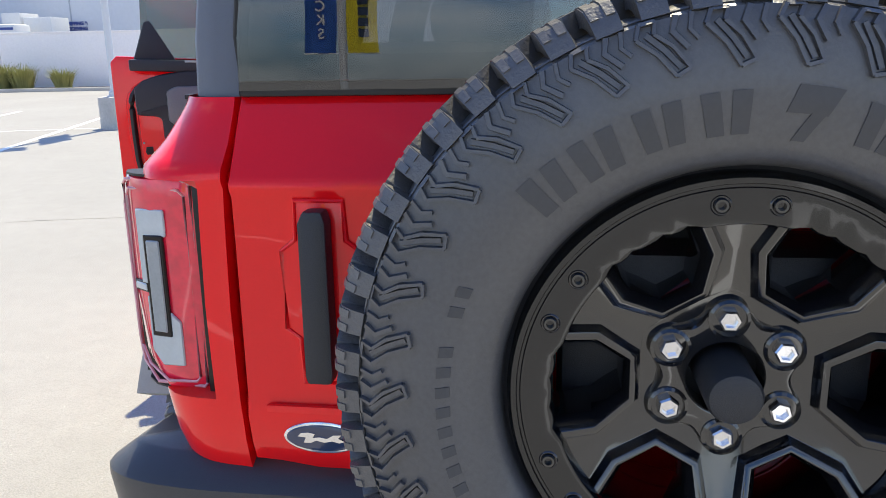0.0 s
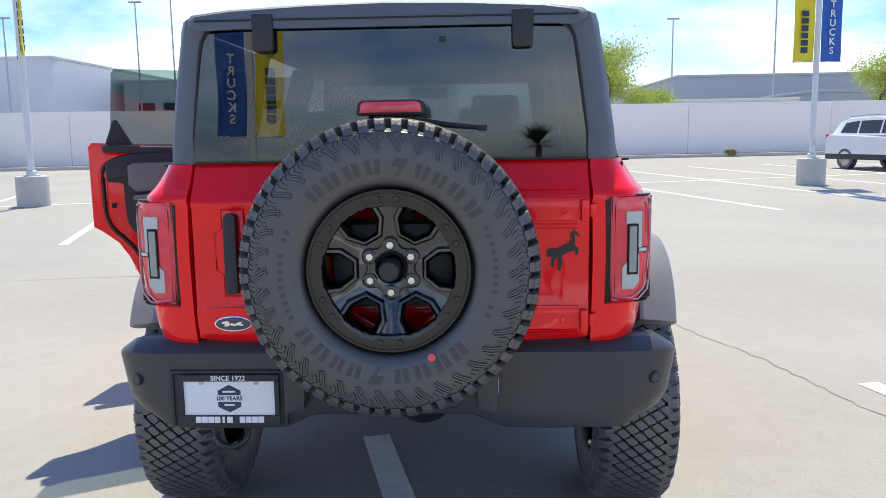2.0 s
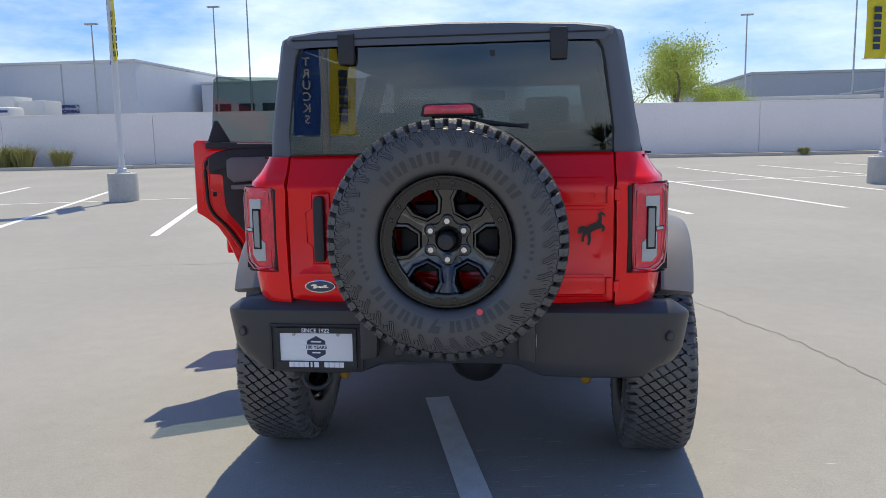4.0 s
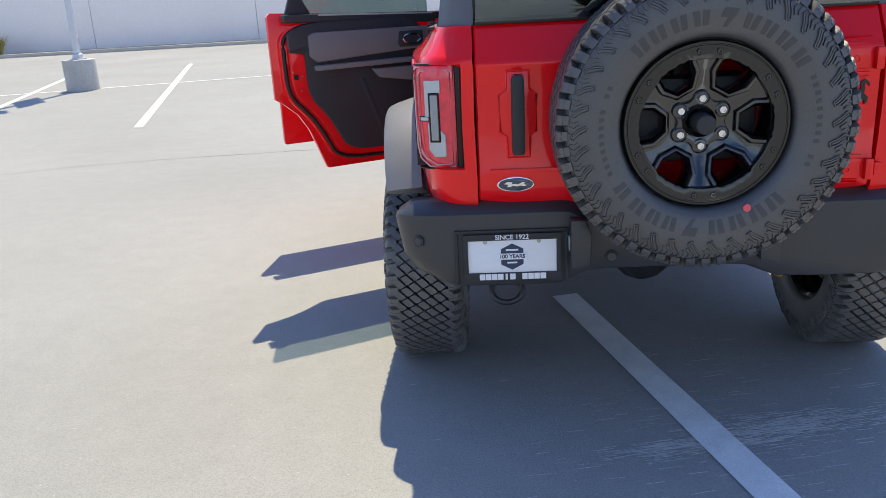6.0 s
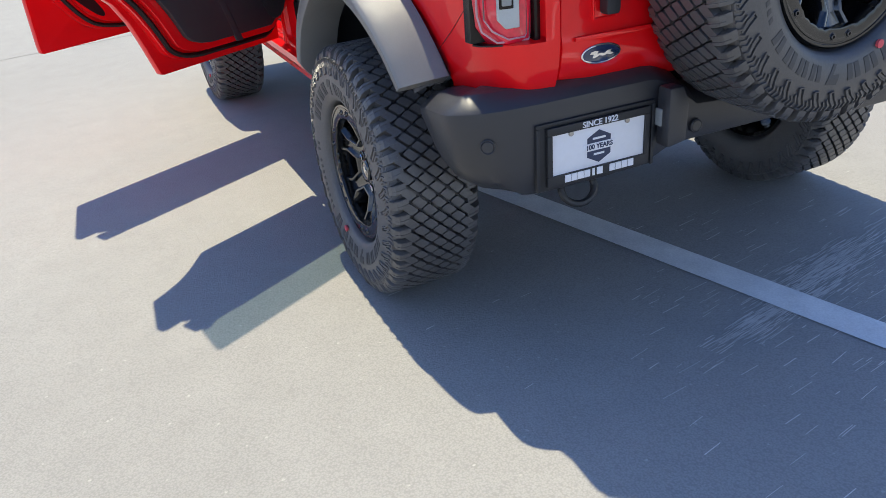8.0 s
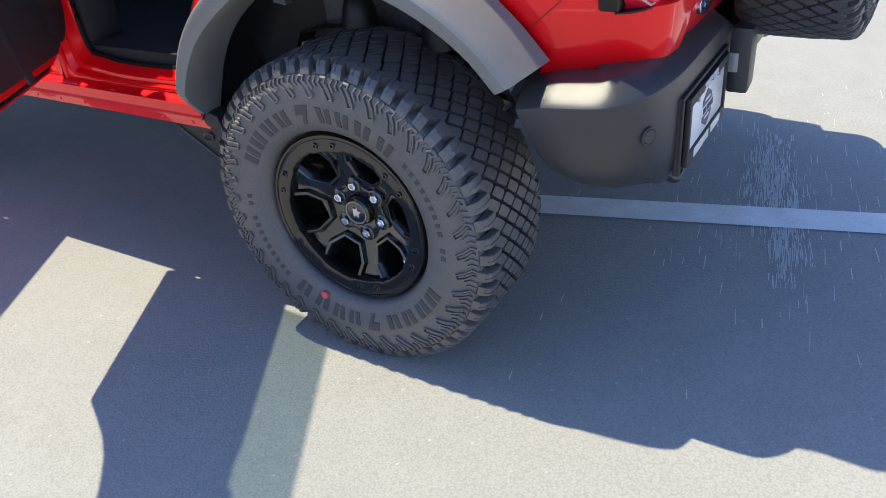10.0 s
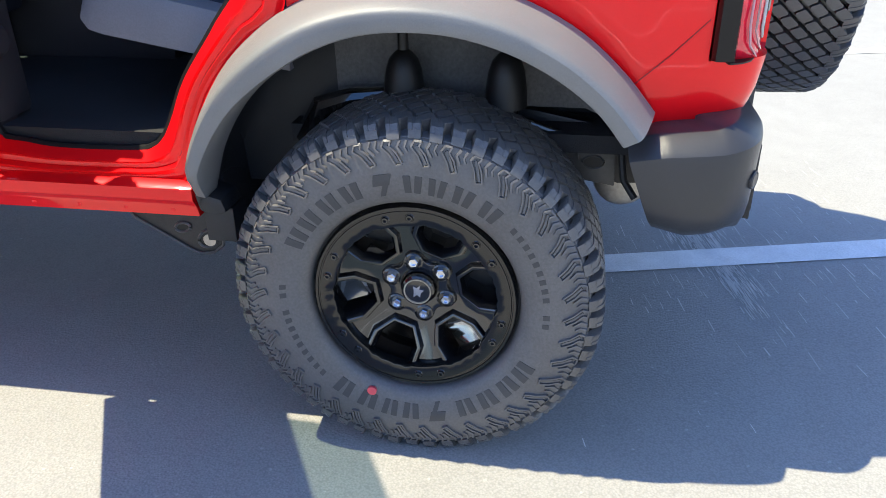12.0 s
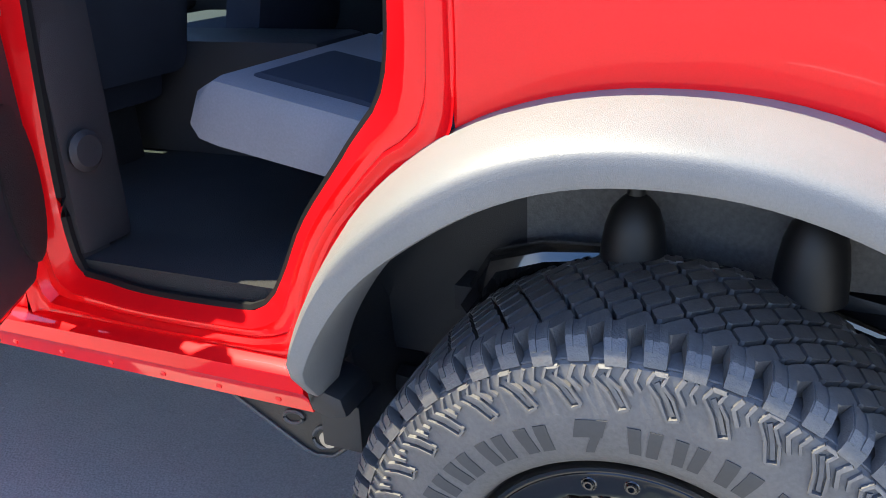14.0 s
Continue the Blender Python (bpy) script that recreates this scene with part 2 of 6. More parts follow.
def text_mesh(body, size, m, depth=0.0012, bold=0.0):
    """Built-in lettering as a thin solid mesh in a bmesh."""
    cu = bpy.data.curves.new("lettering", "FONT")
    cu.body, cu.size, cu.extrude, cu.align_x, cu.align_y, cu.offset = body, size, depth, "CENTER", "CENTER", bold
    ob = bpy.data.objects.new("lettering", cu)
    scene.collection.objects.link(ob)
    bpy.context.view_layer.update()
    me = bpy.data.meshes.new_from_object(ob.evaluated_get(bpy.context.evaluated_depsgraph_get()))
    bpy.data.objects.remove(ob)
    bpy.data.curves.remove(cu)
    bm = bmesh.new()
    bm.from_mesh(me)
    bpy.data.meshes.remove(me)
    bmesh.ops.transform(bm, matrix=m, verts=bm.verts)
    return bm


# local x to the right, local y up, local z towards the rear of the car
REAR = Matrix(((1, 0, 0, 0), (0, 0, -1, 0), (0, 1, 0, 0), (0, 0, 0, 1)))


# ---- ground ----
def slope(y):
    """The lot rises gently ahead of the car."""
    if y < 2:
        return 0.0
    if y < 6:
        return 0.017 * (y - 2) ** 2 / 8
    return 0.017 * (min(y, 60) - 4)


def build_ground():
    m = mat("worn_asphalt", (0.40, 0.385, 0.35), 0.85, 0, 0, 0.0)
    n, l = m.node_tree.nodes, m.node_tree.links
    b = n["Principled BSDF"]
    tc = n.new("ShaderNodeTexCoord")
    def tex(kind, scale, **k):
        t = n.new(kind)
        t.inputs["Scale"].default_value = scale
        for key, v in k.items():
            t.inputs[key].default_value = v
        l.new(tc.outputs["Object"], t.inputs["Vector"])
        return t
    def ramp(src, stops):
        r = n.new("ShaderNodeValToRGB")
        while len(r.color_ramp.elements) < len(stops):
            r.color_ramp.elements.new(0.5)
        for e, (p, c) in zip(r.color_ramp.elements, stops):
            e.position, e.color = p, (*c, 1)
        l.new(src, r.inputs[0])
        return r
    def mix(kind, fac, a, c):
        x = n.new("ShaderNodeMix"); x.data_type, x.blend_type = "RGBA", kind
        x.inputs[0].default_value = fac
        l.new(a, x.inputs[6]); l.new(c, x.inputs[7])
        return x.outputs[2]
    big = ramp(tex("ShaderNodeTexNoise", 0.35, Detail=5.0).outputs["Fac"], [(0.3, (0.315, 0.306, 0.287)), (0.7, (0.365, 0.356, 0.335))])
    mid = ramp(tex("ShaderNodeTexNoise", 7.0, Detail=6.0).outputs["Fac"], [(0.3, (0.95, 0.95, 0.95)), (0.75, (1.03, 1.03, 1.03))])
    grain = ramp(tex("ShaderNodeTexVoronoi", 170.0).outputs["Distance"], [(0.0, (1.08, 1.07, 1.05)), (0.35, (0.98, 0.98, 0.98)), (0.8, (0.68, 0.68, 0.68))])
    flecks = ramp(tex("ShaderNodeTexVoronoi", 16.0).outputs["Distance"], [(0.05, (1.4, 1.39, 1.36)), (0.09, (1, 1, 1))])
    c = mix("MULTIPLY", 1.0, big.outputs[0], mid.outputs[0])
    c = mix("MULTIPLY", 0.55, c, grain.outputs[0])
    c = mix("MULTIPLY", 0.8, c, flecks.outputs[0])
    l.new(c, b.inputs["Base Color"])
    k = n.new("ShaderNodeBump")
    k.inputs["Strength"].default_value, k.inputs["Distance"].default_value = 0.22, 0.006
    l.new(tex("ShaderNodeTexVoronoi", 140.0).outputs["Distance"], k.inputs["Height"])
    l.new(k.outputs[0], b.inputs["Normal"])
    xs = [-900, -200, -60, -30, -15, -8, -4, -2, 0, 2, 4, 8, 15, 30, 60, 200, 900]
    ys = [-900, -200, -60, -20, -8, -4, -2, 0, 2, 2.5, 3, 3.5, 4, 4.5, 5, 5.5, 6, 8, 12, 20, 30, 40, 60, 200, 900]
    bm = bmesh.new()
    rows = [[bm.verts.new((x, y, slope(y))) for x in xs] for y in ys]
    for p, q in zip(rows, rows[1:]):
        for i in range(len(xs) - 1):
            bm.faces.new((p[i], p[i + 1], q[i + 1], q[i]))
    tagged(part("ground", bm, m), "pale worn asphalt of a car park", "ground", kind="structure")


build_ground()

# stall lines lie on a grid turned against the car
LU, LV = Vector((0.959, 0.284, 0)), Vector((-0.284, 0.959, 0))
PAINT = mat("white_line_paint", (0.82, 0.82, 0.80), 0.7, 0, 0, 0.16, 9, 160, 0.5)


def paint_line(u0, v0, u1, v1, width):
    a, b = LU * u0 + LV * v0, LU * u1 + LV * v1
    d = (b - a).normalized()
    s = Vector((-d.y, d.x, 0)) * width / 2
    count = max(2, int((b - a).length / 0.6))
    rings = []
    for i in range(count + 1):
        p = a.lerp(b, i / count)
        w = 1 + 0.04 * noise.noise(p * 3.1)
        z = slope(p.y)
        rings.append([(*(p - s * w).xy, z + 0.004), (*(p + s * w).xy, z + 0.004)])
    bm = bmesh.new()
    add_loft(bm, rings, False, False)
    fix(bm)
    if bm.faces[:][0].normal.z < 0:
        bmesh.ops.reverse_faces(bm, faces=bm.faces)
    tagged(part("parking_line", bm, PAINT), "worn white painted parking line on asphalt", "parking line", "parking lines", "structure")


def near_line(x0):
    """A line of the stalls in which the car stands."""
    ends = [Vector((x0 - 0.26 * y, y, 0)) for y in (0.56 + 0.27 * (x0 + 0.085), -5.4)]
    (u0, v0), (u1, v1) = [(p.dot(LU), p.dot(LV)) for p in ends]
    paint_line(u0, v0, u1, v1, 0.135)


for k in range(-5, 7):
    near_line(-0.085 + 3.05 * k)
for k in range(-9, 9):
    u = -0.2 + 2.95 * k
    paint_line(u, 8.9, u, 21.5, 0.13)
paint_line(-30, 15.65, 28, 15.65, 0.12)


def crack_line(pts, width):
    """A hairline crack as a shallow dark seam in the asphalt."""
    rnd = random.Random(5)
    p = spline([(x, y, 0) for x, y in pts], 60)
    rings = []
    for i, q in enumerate(p):
        q = q + Vector((rnd.uniform(-1, 1), rnd.uniform(-1, 1), 0)) * 0.018
        w = width * rnd.uniform(0.4, 1.2)
        rings.append([(q.x - w * 0.6, q.y - w, slope(q.y) + 0.002), (q.x + w * 0.6, q.y + w, slope(q.y) + 0.002)])
    bm = bmesh.new()
    add_loft(bm, rings, False, False)
    fix(bm)
    tagged(part("crack", bm, CRACK), "hairline crack in the asphalt", "crack", kind="structure")


CRACK = mat("crack_dirt", (0.16, 0.15, 0.135), 0.9, 0, 0, 0.2)
crack_line([(1.6, 3.6), (1.9, 2.7), (2.15, 2.0), (2.3, 1.35), (2.45, 0.75), (2.9, 0.1), (3.4, -0.4)], 0.006)
crack_line([(-14, 3.4), (-9, 4.0), (-6.5, 4.36), (-4.75, 5.0), (-2.7, 5.3), (-1.2, 5.6)], 0.006)


def scuffs(cx, cy, rx, ry, turn, count, seed):
    """Pale scrape streaks rubbed into the asphalt."""
    rnd = random.Random(seed)
    bm = bmesh.new()
    c, s = math.cos(radians(turn)), math.sin(radians(turn))
    for k in range(count):
        u, v = rnd.gauss(0, 0.45) * rx, rnd.gauss(0, 0.45) * ry
        n = rnd.uniform(0.006, 0.05)
        w = rnd.uniform(0.0005, 0.0016)
        d = rnd.uniform(-0.12, 0.12)
        pts = [(u - n, v - w), (u + n, v - w + d * n), (u + n, v + w + d * n), (u - n, v + w)]
        bm.faces.new([bm.verts.new((cx + c * p - s * q, cy + s * p + c * q, 0.0012 + 0.0026 * k / count)) for p, q in pts])
    fix(bm)
    tagged(part("scuff_marks", bm, SCUFF, kind="stuff"), "pale scrape marks on the asphalt", "scuff marks")


SCUFF = mat("scraped_asphalt", (0.64, 0.62, 0.58), 0.9, 0, 0, 0.15)
scuffs(0.42, -0.80, 0.40, 0.09, 11, 520, 3)
scuffs(0.05, -0.93, 0.34, 0.06, 11, 320, 4)
scuffs(0.30, -0.95, 1.1, 1.0, 11, 260, 6)


# ---- wall, kerb ----
def wall_frame(s):
    """A point along the boundary wall, s metres from its middle."""
    return Vector((0, 33.2, 0)) + Vector((0.993, 0.122, 0)).normalized() * s


WALL = mat("white_painted_block", (0.92, 0.87, 0.83), 0.85, 0, 0, 0.05, 0.4, 12, 0.25)
KERB = mat("kerb_concrete", (0.48, 0.45, 0.40), 0.85, 0, 0, 0.15, 1.5, 30, 0.3)
WALL_TURN = math.degrees(math.atan2(0.122, 0.993))
for i in range(-9, 10):
    c = wall_frame(i * 7.0)
    m = pose(c.x, c.y, slope(c.y) - 0.1, 0, 0, WALL_TURN)
    bm = box((-3.49, 0, 0), (3.49, 0.22, 2.42), 0.012, m)
    add_box(bm, (-3.49, -0.02, 2.42), (3.49, 0.24, 2.5), 0.01, m)
    tagged(part("boundary_wall", bm, WALL), "white painted boundary wall panel behind the car park", "wall", "boundary wall", "structure")
    k = wall_frame(i * 7.0) - Vector((-0.122, 0.993, 0)) * 2.6
    bm = box((-3.495, -0.15, 0), (3.495, 0.0, 0.22), 0.02, pose(k.x, k.y, slope(k.y) - 0.08, 0, 0, WALL_TURN))
    tagged(part("kerb", bm, KERB), "concrete kerb before the wall", "kerb", "kerbs", "structure")
PLANT_BED = mat("gravel_bed", (0.34, 0.29, 0.24), 0.9, 0, 0, 0.25, 2, 30, 0.5)
bm = bmesh.new()
a, b = wall_frame(-66), wall_frame(66)
off = Vector((-0.122, 0.993, 0)) * -2.58
add_loft(bm, [[(*(p + o).xy, slope(p.y) + 0.06) for o in (off, Vector((0, 0, 0)))] for p in [wall_frame(s) for s in range(-66, 67, 12)]], False, False)
fix(bm)
tagged(part("planting_bed", bm, PLANT_BED), "strip of brown gravel along the wall", "gravel bed", kind="structure")


# ---- wheels: local x points outwards, centre of the tyre at the origin ----
TYRE_R, TYRE_W = 0.437, 0.157


def polar(x, r, deg):
    a = radians(deg)
    return Vector((x, r * math.cos(a), r * math.sin(a)))


SIDEWALL = [(0.085, 0.222), (0.092, 0.236), (0.100, 0.2445), (0.122, 0.2465), (0.134, 0.2505), (0.1415, 0.258), (0.149, 0.275), (0.157, 0.31), (0.157, 0.335), (0.153, 0.36), (0.149, 0.385), (0.1455, 0.396), (0.136, 0.402), (0.118, 0.4065), (0.08, 0.409)]


def tyre_carcass():
    return lathe_x(SIDEWALL + [(-x, r) for x, r in SIDEWALL[::-1]], 96)


def wall_x(r):
    """How far out the sidewall stands at radius r."""
    for (xa, ra), (xb, rb) in zip(SIDEWALL, SIDEWALL[1:]):
        if ra <= r <= rb:
            return xa + (xb - xa) * (r - ra) / (rb - ra)
    return 0.139


def add_block(bm, corners, base, top, shrink=0.86):
    """A lug on the tread: corners as (x, degrees), from the base radius to the crowned top."""
    cx = sum(c[0] for c in corners) / len(corners)
    ca = sum(c[1] for c in corners) / len(corners)
    low = [bm.verts.new(polar(x, base, a)) for x, a in corners]
    high = [bm.verts.new(polar(cx + (x - cx) * shrink, top - 0.28 * x * x, ca + (a - ca) * shrink)) for x, a in corners]
    n = len(corners)
    for i in range(n):
        j = (i + 1) % n
        bm.faces.new((low[i], low[j], high[j], high[i]))
    bm.faces.new(high)


LUGS = 56


def tread_mesh():
    """A net of slanted, blunt diamond lugs."""
    bm = bmesh.new()
    rnd = random.Random(2)
    st = 360 / LUGS
    step = 0.0315
    for col in range(-3, 4):
        for k in range(LUGS):
            x, c = col * step, (k + (0.5 if col % 2 else 0.0)) * st + col * 0.9
            h, w = st * 0.375, step * 0.75
            j = rnd.uniform(-0.15, 0.15)
            b = 0.06 * st
            # blunt diamond, its ends cut off
            pts = [(x - w, c - 0.9 - b), (x - w * 0.12, c - h - 0.2 + j), (x + w * 0.12, c - h + 0.2 + j), (x + w, c + 0.9 - b), (x + w, c + 0.9 + b), (x + w * 0.12, c + h + 0.2 + j), (x - w * 0.12, c + h - 0.2 + j), (x - w, c - 0.9 + b)]
            add_block(bm, pts, 0.405, TYRE_R - rnd.uniform(0.0004, 0.0012), 0.945)
    return fix(bm)


def shoulder_lugs():
    """Heavy lugs that run over both shoulders and a little down the sidewalls."""
    bm = bmesh.new()
    st = 360 / LUGS
    def run(prof, drop, c0, c1, sg, skew):
        rows = []
        for c, inset in ((c0, 0.0), (c0 + 0.35, drop), (c1 - 0.35, drop), (c1, 0.0)):
            rows.append([bm.verts.new(polar(sg * (x - (0.018 - inset) * ox), r - (0.018 - inset) * orr, c + skew * (0.15 - x) / 0.05)) for x, r, ox, orr in prof])
        for a, b in zip(rows, rows[1:]):
            for i in range(len(a) - 1):
                bm.faces.new((a[i], a[i + 1], b[i + 1], b[i]))
        for r in (0, -1):
            bm.faces.new([row[r] for row in rows])
    long_lug = [(0.098, 0.433, 0, 1), (0.118, 0.432, 0, 1), (0.134, 0.4265, 0.4, 0.9), (0.1445, 0.4145, 0.8, 0.6), (0.1500, 0.398, 1, 0.2)]
    short_lug = [(0.098, 0.433, 0, 1), (0.118, 0.432, 0, 1), (0.131, 0.4275, 0.4, 0.9), (0.1400, 0.4165, 0.8, 0.6), (0.1450, 0.400, 1, 0.2)]
    for k in range(LUGS):
        for sg in (-1, 1):
            c = (k + (0.25 if sg > 0 else 0.75)) * st
            h = st * 0.345
            prof = long_lug if k % 2 else short_lug
            run(prof, 0.0180, c - h, c + h, sg, 1.1 * sg)
            # the cap, cut by a sipe from the outer edge
            cap = [(x, r, ox, orr) for x, r, ox, orr in prof[:4]]
            run(cap, 0.0196, c - h * 0.90, c - h * 0.06, sg, 1.1 * sg)
            run(cap, 0.0196, c + h * 0.10, c + h * 0.90, sg, 1.1 * sg)
    return fix(bm)


def shoulder_mesh(sg):
    """Raised bent bars round the upper sidewall, below a thin moulded line."""
    bm = bmesh.new()
    n = 38
    st = 360 / n
    def place(q, e):
        r = q.y
        return Vector((sg * (wall_x(r) + e), r * math.cos(q.x / 0.39), r * math.sin(q.x / 0.39)))
    def strip(path, w, lift):
        pts = [Vector(p) for p in path]
        rows = []
        for i, p in enumerate(pts):
            d = (pts[min(i + 1, len(pts) - 1)] - pts[max(i - 1, 0)]).normalized()
            s = Vector((-d.y, d.x)) * w / 2
            rows.append((p - s, p - s * 0.62, p + s * 0.62, p + s))
        grid = [[bm.verts.new(place(q, e)) for q, e in zip(r, (-0.002, lift, lift, -0.002))] for r in rows]
        for a, b in zip(grid, grid[1:]):
            for i in range(3):
                bm.faces.new((a[i], a[i + 1], b[i + 1], b[i]))
        bm.faces.new(grid[0]); bm.faces.new(grid[-1][::-1])
    for k in range(n):
        u = radians(k * st) * 0.39
        # a hollow bent bar with a core, and a tick beside it
        ring = [(0.020, 0.3965), (0.026, 0.384), (0.010, 0.366), (-0.004, 0.343), (-0.019, 0.348), (-0.006, 0.370), (0.009, 0.385), (0.005, 0.3965)]
        for p, q in zip(ring, ring[1:] + ring[:1]):
            strip([(u + p[0], p[1]), (u + q[0], q[1])], 0.0056, 0.0062)
        strip([(u + 0.016, 0.386), (u + 0.002, 0.368), (u - 0.010, 0.350)], 0.0085, 0.0030)
        strip([(u - 0.014, 0.3965), (u - 0.008, 0.383), (u - 0.020, 0.366)], 0.0080, 0.0055)
        strip([(u - 0.028, 0.3965), (u - 0.024, 0.382), (u - 0.031, 0.372)], 0.0060, 0.0048)
    add_tube(bm, [place(Vector((radians(a * 2.5) * 0.39, 0.4005)), 0.0005) for a in range(144)], 0.0016, 4, False, True)
    return fix(bm)


def letters_mesh(turn):
    """Two arcs of plain raised bar pairs and two runs of small bars where the sidewall is marked."""
    bm = bmesh.new()
    def arc_block(r0, r1, a0, a1, slant=0.0, lift=0.0014):
        steps = 3
        grid = []
        for i in range(5):
            r = r0 + (r1 - r0) * i / 4
            grid.append([(r, a0 + (a1 - a0) * k / steps + slant * i / 4) for k in range(steps + 1)])
        top = [[bm.verts.new(polar(wall_x(r) + lift, r, a)) for r, a in row] for row in grid]
        for p, q in zip(top, top[1:]):
            for k in range(steps):
                bm.faces.new((p[k], p[k + 1], q[k + 1], q[k]))
        ring = [(i, 0) for i in range(5)] + [(4, k) for k in range(1, steps + 1)] + [(i, steps) for i in (3, 2, 1, 0)] + [(0, k) for k in range(steps - 1, 0, -1)]
        low = [bm.verts.new(polar(wall_x(grid[i][k][0]) - 0.004, *grid[i][k])) for i, k in ring]
        for n in range(len(ring)):
            m = (n + 1) % len(ring)
            bm.faces.new((top[ring[n][0]][ring[n][1]], top[ring[m][0]][ring[m][1]], low[m], low[n]))
    for base in (90, 270):
        for off, w in ((41, 4.0), (30, 3.9), (18, 3.8), (6.5, 3.8), (-20, 3.4), (-30, 3.2), (-41, 3.8), (-53.5, 3.8)):
            c = base + turn + off
            arc_block(0.280, 0.321, c + w * 0.16, c + w, 0.4)
            arc_block(0.280, 0.321, c - w, c - w * 0.16, -0.4)
        c = base + turn - 6
        arc_block(0.274, 0.300, c - 1.6, c + 0.8, -2.4)
        arc_block(0.300, 0.326, c - 4.4, c + 2.6, -1.5)
    for base in (0, 180):
        for k in range(12):
            if k != 9:
                c = base + turn + 24 - k * 4.3
                arc_block(0.298, 0.313, c - 1.1, c + 1.1, 0.4, 0.0010)
    return fix(bm)


def rim_mesh():
    """Six-spoke disc: broad spokes between windows with a stepped, bevelled frame."""
    bm = bmesh.new()
    def six(a, b, c):
        return [a, b, c] + [(p, -q) for p, q in (c, b, a)]
    frame_o = six((0.198, 0.0690), (0.139, 0.0655), (0.094, 0.0300))
    frame_m = six((0.198, 0.0640), (0.141, 0.0605), (0.0985, 0.0275))
    land = six((0.198, 0.0555), (0.143, 0.0520), (0.1050, 0.0235))
    lip = six((0.198, 0.0460), (0.1455, 0.0430), (0.1115, 0.0190))
    hole = six((0.198, 0.0440), (0.1465, 0.0410), (0.1130, 0.0180))
    def dish(r):
        t = min(1, max(0, (r - 0.045) / 0.15))
        return 0.056 + 0.050 * t ** 1.3
    for s in range(6):
        rot = Matrix.Rotation(radians(60 * s), 3, "X")
        def v(p, dx):
            return bm.verts.new(rot @ Vector((dish(math.hypot(*p)) + dx, p[0], p[1])))
        rows = [[v(p, dx) for p in outline] for outline, dx in ((frame_o, -0.006), (frame_m, 0.0070), (land, 0.0080), (lip, -0.008), (hole, -0.014), (hole, -0.080))]
        for a, b in zip(rows, rows[1:]):
            for i in range(5):
                bm.faces.new((a[i], a[i + 1], b[i + 1], b[i]))
        def ring(r, deg):
            return (r * math.cos(radians(deg)), r * math.sin(radians(deg)))
        for sg in (1, -1):
            q = frame_o[:3] if sg > 0 else frame_o[:2:-1]
            e = [ring(0.205, 30 * sg), ring(0.152, 30 * sg), ring(0.105, 30 * sg), ring(0.048, 30 * sg)]
            A = [v(p, -0.006) for p in q]
            B = [v(p, (-0.005, -0.008, -0.006, -0.004)[k]) for k, p in enumerate(e)]
            mid, hub = v((q[2][0], 0.0), -0.006), v(ring(0.048, 0), -0.006)
            bm.faces.new((A[0], A[1], B[1], B[0]))
            bm.faces.new((A[1], A[2], B[2], B[1]))
            bm.faces.new((A[2], mid, hub, B[3], B[2]))
    bmesh.ops.remove_doubles(bm, verts=bm.verts, dist=0.0004)
    bmesh.ops.recalc_face_normals(bm, faces=bm.faces)
    if sum(f.normal.x * f.calc_area() for f in bm.faces) < 0:
        bmesh.ops.reverse_faces(bm, faces=bm.faces)
    bmesh.ops.bevel(bm, geom=[e for e in bm.edges if e.is_manifold and e.calc_face_angle(0) > 0.45], offset=0.0014, segments=2, affect="EDGES", profile=0.6, clamp_overlap=True)
    return bm


def hub_mesh():
    """Lobed plate in the middle, with a lobe at every nut and a round bore."""
    n = 72
    def lobes(x, grow):
        return [polar(x, grow + 0.080 + 0.011 * math.cos(radians(6 * (360 * k / n - 90))), 360 * k / n) for k in range(n)]
    def bore(x, r):
        return [polar(x, r, 360 * k / n) for k in range(n)]
    return loft([lobes(0.045, 0.005), lobes(0.0635, 0.001), lobes(0.0660, -0.002), bore(0.0660, 0.0455), bore(0.0645, 0.0425), bore(0.030, 0.0410)], True, False)


def ring_mesh():
    """Flat clamping ring with a castellated inner edge and a stepped outer lip."""
    n = 144
    rings = []
    for x, r, inner in ((0.098, 0.1900, 1), (0.1195, 0.1900, 1), (0.1238, 0.1918, 1), (0.1252, 0.1955, 0.4), (0.1256, 0.2245, 0), (0.1242, 0.2258, 0), (0.1242, 0.2284, 0), (0.1268, 0.2296, 0), (0.1272, 0.2350, 0), (0.118, 0.2395, 0), (0.092, 0.2395, 0)):
        row = []
        for k in range(n):
            a = 360 * k / n
            d = abs((a - 90 + 30) % 60 - 30)
            tab = -0.0030 if d < 13.8 else (0.0026 if 15 < d < 20 or 24 < d < 27 else 0.0)
            row.append(polar(x, r + inner * tab, a))
        rings.append(row)
    return loft(rings, True, False)


def hex_nut(x0, x1, r, c, n=6, spin=0.0, bore=0.0):
    def circle(x, rr):
        return [(x, c[0] + rr * math.cos(spin + 2 * math.pi * k / n), c[1] + rr * math.sin(spin + 2 * math.pi * k / n)) for k in range(n)]
    rings = [circle(x0, r), circle(x1 - 0.002, r), circle(x1, r * 0.84)]
    if bore:
        rings += [circle(x1, r * bore), circle(x1 - 0.006, r * bore * 0.95)]
    return loft(rings)


MESH = {}


def shared(key, name, make, material, parent, label="", sharp=35, kind=""):
    """A part whose mesh is built once and then shared."""
    if key in MESH:
        ob = new(name, MESH[key])
        ob.parent = parent
        return tagged(ob, label, "", "", kind)
    ob = part(name, make(), material, parent, label, sharp, kind)
    MESH[key] = ob.data
    return ob


